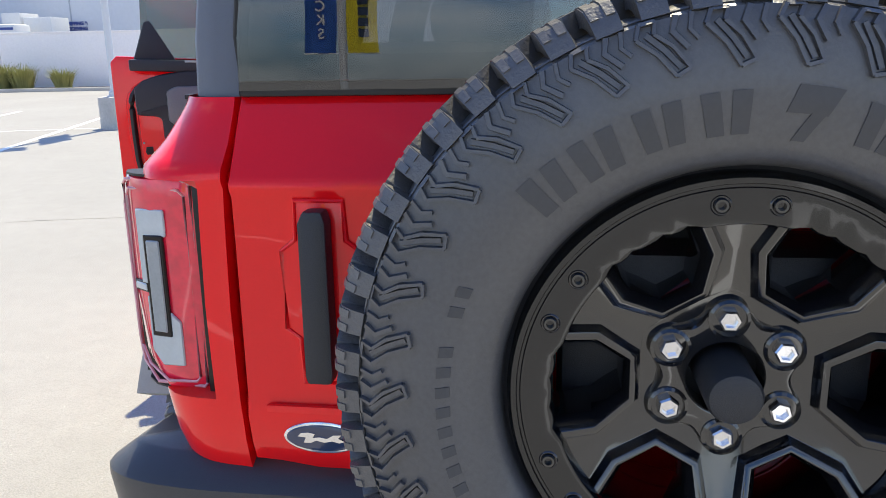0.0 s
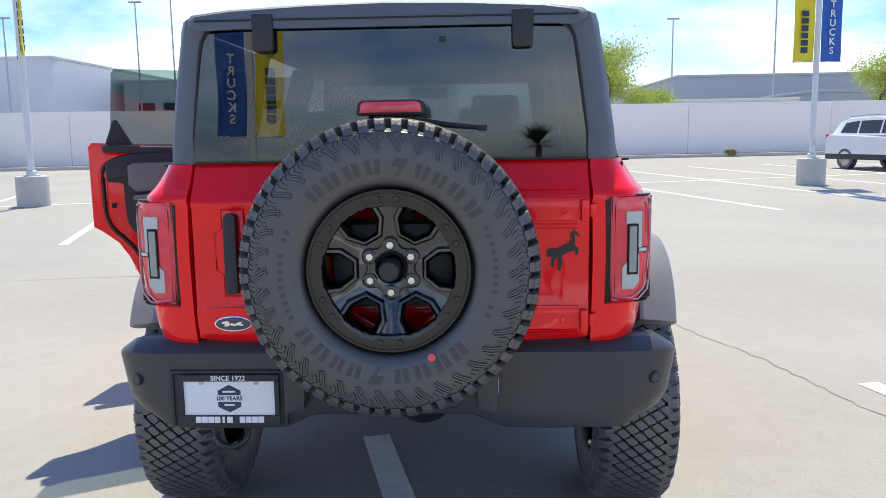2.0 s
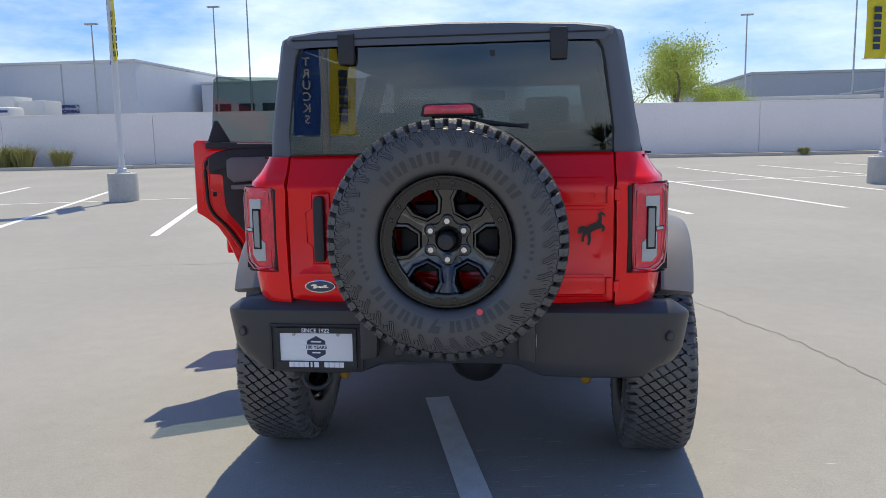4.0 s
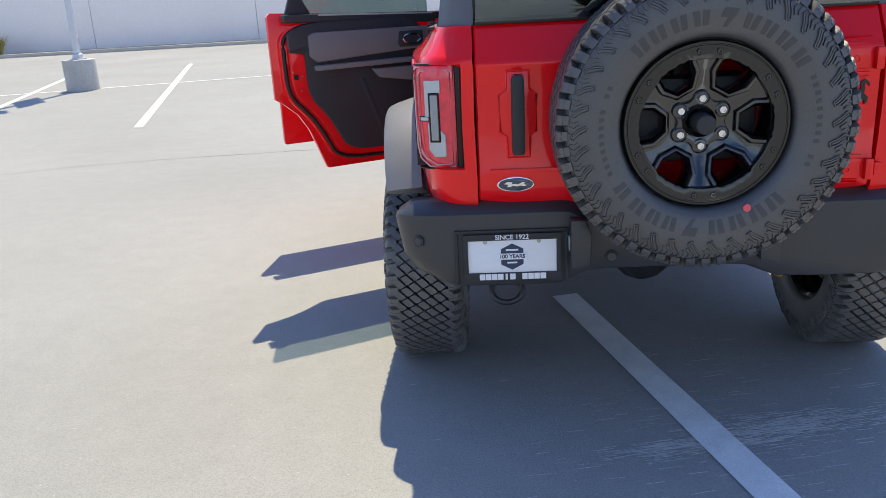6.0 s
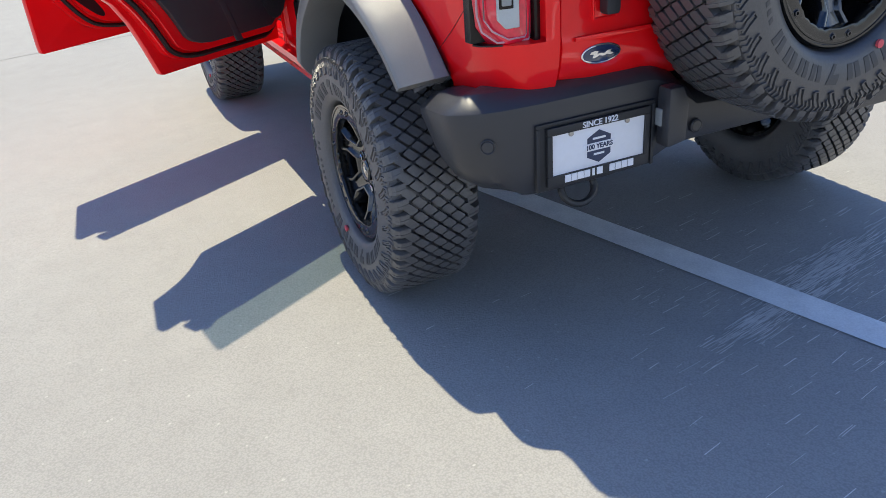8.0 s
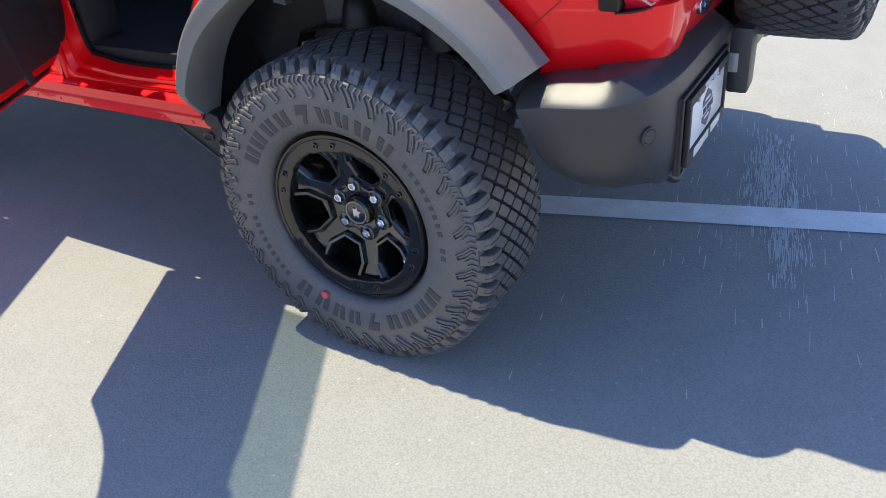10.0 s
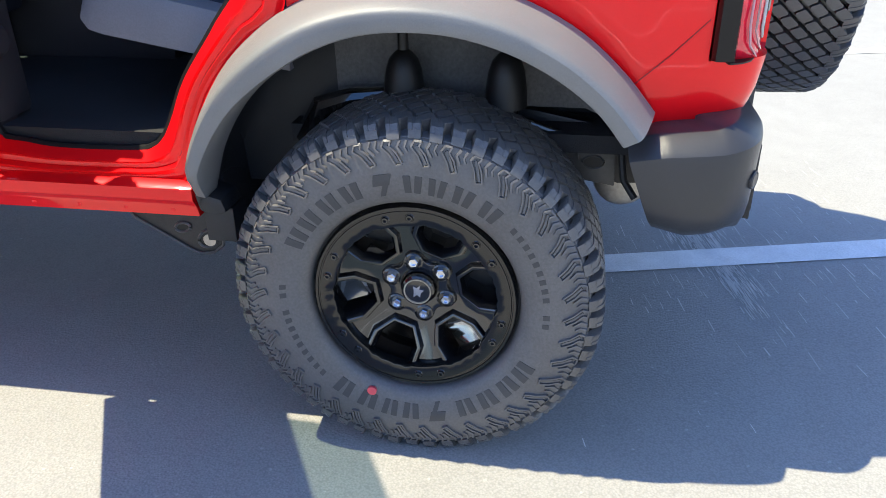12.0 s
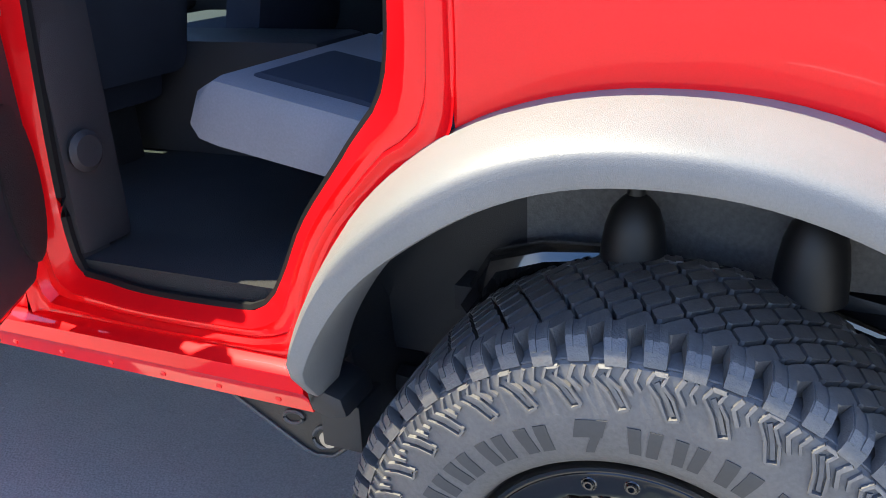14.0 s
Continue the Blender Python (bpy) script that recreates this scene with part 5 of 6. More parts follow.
# ---- cabin ----
def cabin_shell():
    bm = bmesh.new()
    add_box(bm, (-0.83, 0.58, 0.70), (0.80, 2.3, 0.745))
    add_box(bm, (-0.50, 0.36, 0.70), (0.80, 0.58, 0.745))
    add_box(bm, (-0.72, -0.64, 0.70), (0.72, 0.36, 0.745))                  # floor
    add_box(bm, (0.72, -0.62, 0.74), (0.76, 2.3, 1.401))                    # far wall
    add_box(bm, (-0.76, -0.60, 1.09), (-0.72, 0.33, 1.401))                 # near wheel-house wall
    add_box(bm, (-0.76, -0.62, 1.07), (-0.50, 0.36, 1.09))                  # top of the wheel box
    add_box(bm, (-0.525, -0.62, 0.74), (-0.50, 0.36, 1.07))                 # its side
    add_box(bm, (-0.62, -0.66, 0.80), (0.62, -0.62, 1.405))                  # inside of the tailgate
    add_box(bm, (-0.82, 2.26, 0.70), (0.82, 2.32, 1.36))                     # bulkhead
    return bm


part("cabin_trim", cabin_shell(), CARPET, CAR, "black carpet and cabin trim", 30)
part("dashboard", box((-0.76, 2.0, 1.05), (0.76, 2.3, 1.385), 0.05), TRIM, CAR, "black dashboard")
part("centre_console", box((-0.13, 0.95, 0.74), (0.13, 2.02, 1.06), 0.03), TRIM, CAR, "black centre console")


def bench():
    """Rear bench: grey vinyl cushion with a dark cloth insert, backrest, head restraints."""
    b = thing("rear_bench", "grey vinyl rear seat with navy cloth insert", "seat")
    for x0, x1 in ((-0.69, -0.02), (0.0, 0.66)):
        rings = []
        for y, zt, zb in ((0.895, 1.020, 0.975), (0.880, 1.052, 0.950), (0.840, 1.072, 0.938), (0.60, 1.025, 0.895), (0.36, 0.975, 0.86)):
            rings.append([(x0, y, zb + 0.01), (x0, y, zt - 0.03), (x0 + 0.015, y, zt - 0.006), (x0 + 0.04, y, zt), (x1 - 0.04, y, zt), (x1 - 0.015, y, zt - 0.006), (x1, y, zt - 0.03), (x1, y, zb + 0.01)])
        part("cushion", loft(rings), SEAT_LIGHT, b, "grey vinyl cushion")
        rings = [[(x0 + 0.075, y, z - 0.01), (x0 + 0.085, y, z + 0.006), (x0 + 0.36, y, z + 0.006), (x0 + 0.37, y, z - 0.01)] for y, z in ((0.80, 1.062), (0.785, 1.0645), (0.60, 1.027), (0.38, 0.982))]
        part("insert", loft(rings), SEAT_DARK, b, "navy cloth insert")
        back = Matrix.Translation((0, 0.33, 1.0)) @ Matrix.Rotation(radians(14), 4, "X")
        part("backrest", box((x0, -0.10, 0.0), (x1, 0.03, 0.52), 0.03, back), SEAT_LIGHT, b)
        part("back_insert", box((x0 + 0.10, 0.0, 0.06), (x1 - 0.10, 0.036, 0.50), 0.01, back), SEAT_DARK, b)
        part("headrest", box(((x0 + x1) / 2 - 0.12, -0.09, 0.53), ((x0 + x1) / 2 + 0.12, 0.01, 0.63), 0.03, back), SEAT_DARK, b)
    for x in (-0.60, 0.58):
        part("seat_leg", box((x - 0.02, 0.56, 0.745), (x + 0.02, 0.60, 0.94), 0.006), CHASSIS, b)
    return b


bench()


def front_seat(x):
    st = thing("front_seat", "grey and navy front bucket seat", "seat", "front seats")
    part("cushion", box((x - 0.25, 1.42, 0.90), (x + 0.25, 1.92, 1.06), 0.05), SEAT_DARK, st)
    back = Matrix.Translation((x, 1.45, 1.0)) @ Matrix.Rotation(radians(12), 4, "X")
    part("backrest", box((-0.25, -0.12, 0.0), (0.25, 0.02, 0.58), 0.05, back), SEAT_DARK, st)
    part("headrest", box((-0.135, -0.10, 0.58), (0.135, 0.0, 0.745), 0.04, back), SEAT_DARK, st)
    part("seat_base", box((x - 0.2, 1.5, 0.745), (x + 0.2, 1.86, 0.91), 0.01), CHASSIS, st)


front_seat(-0.40)
front_seat(0.40)
part("mirror", box((-0.12, 1.80, 1.73), (0.12, 1.83, 1.80), 0.01), TRIM, CAR)


# ---- the two open doors ----
def open_door(name, label, hinge, angle, width, lower, rearcut, tipz, glass_top):
    """A door in its own plane: u from the hinge outwards, z up; its inner side faces back."""
    d = radians(angle)
    e1 = Vector((-math.sin(d), -math.cos(d), 0))
    e2 = Vector((-math.cos(d), math.sin(d), 0))
    m = Matrix(((e1.x, 0, e2.x, hinge[0]), (e1.y, 0, e2.y, hinge[1]), (0, 1, 0, 0), (0, 0, 0, 1)))
    # prism plane: local x = u, local y = z, depth along e2 towards the outside
    D = new(name)
    D.parent = CAR
    tagged(D, label)
    W = width
    def rounded(pts, times=3):
        """Cuts the corners of a closed outline until it runs smoothly."""
        for _ in range(times):
            pts = [(p[0] * a + q[0] * (1 - a), p[1] * a + q[1] * (1 - a)) for p, q in zip(pts, pts[1:] + pts[:1]) for a in (0.75, 0.25)]
        return pts
    def lay(pts, depth, thick, bevel=0.0):
        return prism(pts, thick, m @ Matrix.Translation((0, 0, depth)), bevel)
    outer = [(0.0, 0.672), (lower, 0.664), (lower + 0.012, 0.668)] + rearcut + [(W, 1.10 if rearcut else 0.70), (W, tipz - 0.02), (W - 0.02, tipz), (0.0, 1.445)]
    part("outer_skin", lay(outer, -0.012, 0.035, 0.006), RED, D, "red painted door skin")
    if rearcut:
        # outline of the inner pressing, which follows the wheel arch
        k0 = [(0.0, 0.70), (0.30, 0.70), (0.615, 0.70), (0.68, 0.84), (0.75, 0.955), (0.855, 1.06), (0.862, 1.22), (0.862, 1.43), (0.40, 1.43), (0.0, 1.43)]
        k1 = [(0.0, 0.735), (0.30, 0.735), (0.590, 0.735), (0.645, 0.86), (0.715, 0.975), (0.822, 1.08), (0.828, 1.22), (0.828, 1.42), (0.40, 1.42), (0.0, 1.42)]
        k2 = [(0.03, 0.765), (0.30, 0.765), (0.555, 0.765), (0.610, 0.88), (0.660, 0.965), (0.742, 1.06), (0.750, 1.16), (0.750, 1.26), (0.752, 1.285), (0.820, 1.290), (0.832, 1.30), (0.832, 1.43), (0.40, 1.44), (0.03, 1.43)]
    else:
        k0 = [(0.0, 0.70), (0.40, 0.70), (W - 0.30, 0.70), (W - 0.16, 0.82), (W - 0.05, 1.02), (W - 0.04, 1.20), (W - 0.04, 1.42), (0.5, 1.42), (0.0, 1.42)]
        k1 = [(0.0, 0.735), (0.40, 0.735), (W - 0.34, 0.735), (W - 0.21, 0.84), (W - 0.09, 1.04), (W - 0.075, 1.20), (W - 0.075, 1.41), (0.5, 1.41), (0.0, 1.41)]
        k2 = [(0.03, 0.77), (0.40, 0.77), (W - 0.42, 0.77), (W - 0.30, 0.88), (W - 0.17, 1.06), (W - 0.15, 1.20), (W - 0.10, 1.30), (W - 0.07, 1.42), (0.5, 1.43), (0.03, 1.43)]
    part("inner_frame", lay(rounded(k0), -0.060, 0.050, 0.006), RED, D, "red painted inner door frame")
    part("inner_pressing", lay(rounded(k1), -0.100, 0.042, 0.008), RED, D, "raised red inner pressing")
    mid = [((a[0] + b[0]) / 2, (a[1] + b[1]) / 2) for a, b in zip(k0, k1)]
    part("door_seal", tube([m @ Vector((x, y, -0.064)) for x, y in rounded(mid)], 0.011, 6, False, True), SEAL, D, "black rubber seal")
    trim = part("trim_panel", lay(rounded(k2, 2), -0.128, 0.034, 0.010), TRIM, D, "black moulded door trim")
    if not rearcut:
        # no opening is cut: a black plate gives the hole's shade
        part("access_hole_shade", lay(rounded([(W - 0.33, 0.80), (W - 0.30, 0.78), (W - 0.17, 0.90), (W - 0.10, 1.02), (W - 0.14, 1.02), (W - 0.24, 0.93)]), -0.104, 0.006), SEAL, D, "black plate for the shade inside a hole")
    # latch face with screws; a black plate stands for the shade in its hole
    la = part("latch", lay([(W - 0.110, 1.155), (W - 0.088, 1.155), (W - 0.084, 1.165), (W - 0.088, 1.182), (W - 0.110, 1.182)], -0.104, 0.008, 0.002), SEAL, D, "black plate for the shade in the latch hole")
    for du, z in ((-0.082, 1.196), (-0.130, 1.172), (-0.120, 1.10)):
        part("latch_screw", lay([(W + du + 0.004 * math.cos(k * math.pi / 4), z + 0.004 * math.sin(k * math.pi / 4)) for k in range(8)], -0.1045, 0.006), STEEL, la)
    # grey upper panel, ledge, pull, lower pocket
    part("upper_panel", prism([(0.10, 1.275), (W - 0.21, 1.235), (W - 0.17, 1.27), (W - 0.17, 1.37), (W - 0.20, 1.385), (0.06, 1.385), (0.06, 1.30)], 0.03, m @ Matrix.Translation((0, 0, -0.146)), 0.010), TRIM_GREY, trim, "grey padded upper panel")
    part("belt_strip", lay([(0.02, 1.446), (W - 0.24, 1.464), (W - 0.24, 1.471), (0.02, 1.453)], -0.121, 0.006, 0.001), TRIM_PALE, D, "pale strip along the glass")
    part("ledge", prism([(0.10, 1.205), (W - 0.19, 1.195), (W - 0.19, 1.222), (0.10, 1.232)], 0.05, m @ Matrix.Translation((0, 0, -0.165)), 0.008), TRIM_GREY, trim)
    part("pull", prism([(0.16, 1.105), (0.36, 1.135), (0.40, 1.185), (0.14, 1.185)], 0.045, m @ Matrix.Translation((0, 0, -0.160)), 0.012), TRIM_GREY, trim)
    hp = part("handle_plate", prism([(0.10, 1.285), (0.235, 1.285), (0.245, 1.30), (0.235, 1.365), (0.10, 1.365)], 0.012, m @ Matrix.Translation((0, 0, -0.156)), 0.005), TRIM, trim)
    part("handle_ring", tube([m @ Vector((0.168 + 0.045 * math.cos(a) * 1.1, 1.325 + 0.024 * math.sin(a), -0.158)) for a in [k * math.pi / 10 for k in range(20)]], 0.0045, 6, False, True), CHROME, hp, "bright handle surround")
    part("rib", prism([(0.30, 0.74), (0.335, 0.74), (0.47, 1.14), (0.44, 1.14)], 0.012, m @ Matrix.Translation((0, 0, -0.130)), 0.005), TRIM, trim)
    part("speaker_grille", prism([(0.10 + 0.075 * math.cos(k * math.pi / 10), 0.93 + 0.14 * math.sin(k * math.pi / 10)) for k in range(20)], 0.012, m @ Matrix.Translation((0, 0, -0.132)), 0.004), GRILLE, trim, "speaker grille")
    # belt trim, sail and frameless glass
    part("belt_trim", prism([(0.0, 1.40), (W - 0.06, 1.44), (W - 0.06, 1.478), (0.0, 1.452)], 0.07, m @ Matrix.Translation((0, 0, -0.118)), 0.008), TRIM, D)
    if glass_top:
        part("sail", prism([(W - 0.22, 1.46), (W - 0.07, 1.46), (W - 0.085, 1.50), (W - 0.12, 1.60), (W - 0.14, 1.605)], 0.03, m @ Matrix.Translation((0, 0, -0.085)), 0.006), TRIM, D, "black corner sail")
    if glass_top:
        lean = m @ Matrix.Translation((0, 0, -0.055)) @ Matrix.Translation((0, 1.44, 0)) @ Matrix.Rotation(radians(-9), 4, "X") @ Matrix.Translation((0, -1.44, 0))
        part("window", prism([(0.02, 1.44), (W - 0.10, 1.44), (W - 0.125, glass_top - 0.02), (W - 0.14, glass_top), (0.06, glass_top)], 0.005, lean), GLASS_DOOR, D, "tinted frameless door glass")
    part("outer_handle", prism([(W - 0.22, 1.22), (W - 0.05, 1.22), (W - 0.05, 1.26), (W - 0.22, 1.26)], 0.03, m @ Matrix.Translation((0, 0, 0.022)), 0.01), RED, D)
    for z in (0.80, 1.18):
        part("door_hinge", box((hinge[0] - 0.02, hinge[1] - 0.03, z - 0.04), (hinge[0] + 0.07, hinge[1] + 0.03, z + 0.04), 0.01), RED, D)
    return D


TRIM_PALE = mat("pale_strip", (0.45, 0.45, 0.44), 0.4, 0, 0, 0.05)
GRILLE = mat("speaker_mesh", (0.012, 0.012, 0.013), 0.45, 0, 0, 0.3, 60, 500, 1.0)
open_door("rear_door", "open red rear door with black trim and frameless tinted glass", (-0.918, 1.217), 61, 0.90, 0.640, [(0.700, 0.80), (0.735, 0.885), (0.785, 0.965), (0.855, 1.025), (0.90, 1.055)], 1.49, 1.86)
open_door("front_door", "open red front door with black trim and its window lowered", (-0.918, 2.315), 61, 1.16, 1.145, [], 1.47, 0)

# ---- underneath ----
bm = bmesh.new()
for s in SIDES:
    add_tube(bm, [(s * 0.50, -0.70, 0.66), (s * 0.50, -0.45, 0.70), (s * 0.50, 0.0, 0.78), (s * 0.48, 0.45, 0.66), (s * 0.46, 1.0, 0.58), (s * 0.46, 3.5, 0.58)], 0.055, 6)
part("chassis_frame", fix(bm), CHASSIS, CAR, "black chassis rails")
part("floor_pan", box((-0.80, 0.55, 0.60), (0.80, 3.6, 0.70), 0.02), CHASSIS, CAR)
part("rear_crossmember", box((-0.62, -0.70, 0.60), (0.62, -0.60, 0.70), 0.01), CHASSIS, CAR)
part("rear_floor", box((-0.56, -0.62, 0.69), (0.56, 0.6, 0.72), 0.01), CHASSIS, CAR)
ax = part("rear_axle", tube([(-0.80, 0, 0.427), (-0.2, 0, 0.427), (0.8, 0, 0.427)], 0.045, 12), CHASSIS, CAR)
diff = bmesh.new()
bmesh.ops.create_uvsphere(diff, u_segments=16, v_segments=10, radius=0.14, matrix=Matrix.Translation((0.05, 0.0, 0.427)))
part("differential", diff, CHASSIS, ax)
part("front_axle", tube([(-0.80, 2.95, 0.427), (0.8, 2.95, 0.427)], 0.04, 10), CHASSIS, CAR)
part("muffler", tube([(-0.575, -0.475, 0.575), (-0.568, -0.475, 0.575), (-0.55, -0.475, 0.575), (-0.1, -0.50, 0.588), (-0.05, -0.50, 0.588)], [0.058, 0.070, 0.076, 0.076, 0.05], 24), STEEL, CAR, "dull metal silencer")
for s in SIDES:
    for y in (0.06, -0.18):
        b = part("bump_boot", tube([(s * 0.75, y, 1.03), (s * 0.75, y, 0.945), (s * 0.75, y, 0.938), (s * 0.75, y, 0.924), (s * 0.75, y, 0.90), (s * 0.75, y, 0.86), (s * 0.75, y, 0.82)], [0.012, 0.013, 0.022, 0.034, 0.042, 0.048, 0.050], 18), SEAL, CAR, "black rubber boot")
    part("damper", tube([(s * 0.60, -0.12, 0.40), (s * 0.60, -0.18, 0.86)], 0.03, 10), CHASSIS, CAR)
    part("arch_brace", tube([(s * 0.70, 0.33, 0.70), (s * 0.71, 0.275, 0.79), (s * 0.71, 0.20, 0.815), (s * 0.71, 0.10, 0.828), (s * 0.70, -0.08, 0.815), (s * 0.69, -0.28, 0.745), (s * 0.67, -0.42, 0.70)], [0.030, 0.032, 0.026, 0.018, 0.012, 0.010, 0.010], 10), GLOSS_BLACK, CAR, "glossy black suspension brace")
    part("trailing_arm", tube([(s * 0.62, 0.0, 0.40), (s * 0.64, 0.40, 0.47), (s * 0.66, 0.72, 0.52)], 0.035, 8), CHASSIS, CAR)
    side = Matrix(((0, 0, s, 0), (1, 0, 0, 0), (0, 1, 0, 0), (0, 0, 0, 1)))
    part("splash_panel", prism([(0.50, 0.44), (0.56, 0.44), (0.60, 0.66), (0.53, 0.66)], 0.30, side @ Matrix.Translation((0, 0, 0.50)), 0.01), BLACK_PLASTIC, CAR)
    part("inner_skirt", box((s * 0.52, 0.16, 0.42), (s * 0.545, 0.66, 0.68), 0.008), BLACK_PLASTIC, CAR)
    part("rail_end", prism([(-0.72, 0.60), (-0.46, 0.585), (-0.20, 0.66), (-0.20, 0.78), (-0.46, 0.73), (-0.72, 0.74)], 0.05, side @ Matrix.Translation((0, 0, 0.57)), 0.008), CHASSIS, CAR, "black end of the chassis rail")
    hole = [(-0.394 + 0.024 * math.cos(k * math.pi / 10), 0.656 + 0.015 * math.sin(k * math.pi / 10)) for k in range(20)]
    part("bumper_bracket", prism([(-0.290, 0.722), (-0.445, 0.706), (-0.450, 0.594), (-0.377, 0.606), (-0.300, 0.660)], 0.010, side @ Matrix.Translation((0, 0, 0.65)), 0.003), FRAME_GREY, CAR, "dark grey metal bracket")
    # black disc in place of the hole's inner shade; the bracket is uncut
    part("bracket_hole_shade", prism(hole, 0.004, side @ Matrix.Translation((0, 0, 0.658))), SEAL, CAR)
    part("bracket_rim", tube([(s * 0.661, y, z) for y, z in [(-0.394 + (a + 0.394) * 1.12, 0.656 + (b - 0.656) * 1.12) for a, b in hole]], 0.003, 6, False, True), FRAME_GREY, CAR)
    part("bracket_stay", tube([(s * 0.67, -0.455, 0.72), (s * 0.68, -0.47, 0.62), (s * 0.70, -0.50, 0.58)], 0.009, 8), CHASSIS, CAR)
    for y in (-0.315, -0.345):
        part("bracket_rib", tube([(s * 0.664, y, 0.735), (s * 0.664, y - 0.012, 0.665)], 0.004, 6), FRAME_GREY, CAR)
    # trailing arm mount behind the sill: flanged triangular plate, slot and bush
    plate = [(0.770, 0.552), (0.545, 0.560), (0.520, 0.500), (0.528, 0.455), (0.555, 0.432), (0.592, 0.426), (0.618, 0.436), (0.760, 0.520)]
    part("arm_bracket", prism(plate, 0.006, side @ Matrix.Translation((0, 0, 0.838)), 0.0015), CHASSIS, CAR, "black bracket behind the sill")
    part("bracket_flange", tube([(s * 0.846, y, z) for y, z in plate[2:] + [(0.775, 0.548)]], 0.0042, 6), FRAME_GREY, CAR)
    for (cy, cz, ry, rz) in ((0.631, 0.499, 0.020, 0.013), (0.568, 0.470, 0.024, 0.024)):
        ring = [(s * 0.8465, cy + ry * math.cos(k * math.pi / 10) - 0.3 * rz * math.sin(k * math.pi / 10), cz + rz * math.sin(k * math.pi / 10)) for k in range(20)]
        part("bracket_eye", tube(ring, 0.0045, 6, False, True), FRAME_GREY, CAR, "pressed rim of a hole")
        # black disc gives the shade inside the eye
        part("bracket_opening_shade", prism([(y, z) for x, y, z in ring], 0.003, side @ Matrix.Translation((0, 0, 0.8435))), SEAL, CAR)
    part("arm_bush", tube([(s * 0.80, 0.562, 0.468), (s * 0.851, 0.562, 0.468)], 0.017, 14), STEEL, CAR, "bare metal bush")
    part("jack_block", box((s * 0.80, 0.470, 0.485), (s * 0.885, 0.548, 0.578), 0.006), BLACK_PLASTIC, CAR, "black plastic block behind the sill")
    part("mud_guard", prism([(0.475, 0.62), (0.545, 0.64), (0.535, 0.585), (0.50, 0.575), (0.465, 0.585)], 0.10, Matrix(((0, 0, s, s * 0.83), (1, 0, 0, 0), (0, 1, 0, 0), (0, 0, 0, 1))), 0.012), BLACK_PLASTIC, CAR, "black plastic splash guard")
    part("damper", tube([(s * 0.565, -0.22, 0.355), (s * 0.565, -0.22, 0.37), (s * 0.56, -0.21, 0.60)], [0.018, 0.026, 0.026], 16), DAMPER, CAR, "yellow damper tube")
part("tow_loop", tube([(-0.555 + 0.055 * math.cos(a), -0.70 + 0.02 * math.sin(a), 0.508 + 0.042 * math.sin(a)) for a in [k * math.pi / 12 for k in range(24)]], 0.011, 8, False, True), CHASSIS, CAR, "black steel tow loop")


# ---- surroundings ----
CONCRETE = mat("lamp_base_concrete", (0.50, 0.48, 0.44), 0.85, 0, 0, 0.18, 2.5, 25, 0.3)
POLE = mat("white_pole_paint", (0.62, 0.63, 0.64), 0.4, 0, 0, 0.05, 2, 60)
FLAG_BLUE = mat("blue_banner", (0.03, 0.11, 0.42), 0.7, 0, 0, 0.08, 3, 80, 0.15)
FLAG_YELLOW = mat("yellow_banner", (0.72, 0.60, 0.03), 0.7, 0, 0, 0.06, 3, 80, 0.15)
FLAG_WHITE = mat("banner_white", (0.75, 0.75, 0.76), 0.7)
FLAG_DARK = mat("banner_dark", (0.03, 0.05, 0.10), 0.7)


def banner(x0, x1, z0, z1, depth, phase):
    """A hanging cloth with soft folds."""
    rings = []
    for i in range(13):
        z = z0 + (z1 - z0) * i / 12
        sway = 0.05 * math.sin(i * 0.5 + phase) * (1 - i / 12)
        rings.append([(x0 + (x1 - x0) * k / 6 + sway * 0.5, 0.03 * math.sin(k * 1.1 + i * 0.55 + phase) * (1 - i / 14), z) for k in range(7)])
    bm = bmesh.new()
    add_loft(bm, rings, False, False)
    return thicken(fix(bm), 0.003)


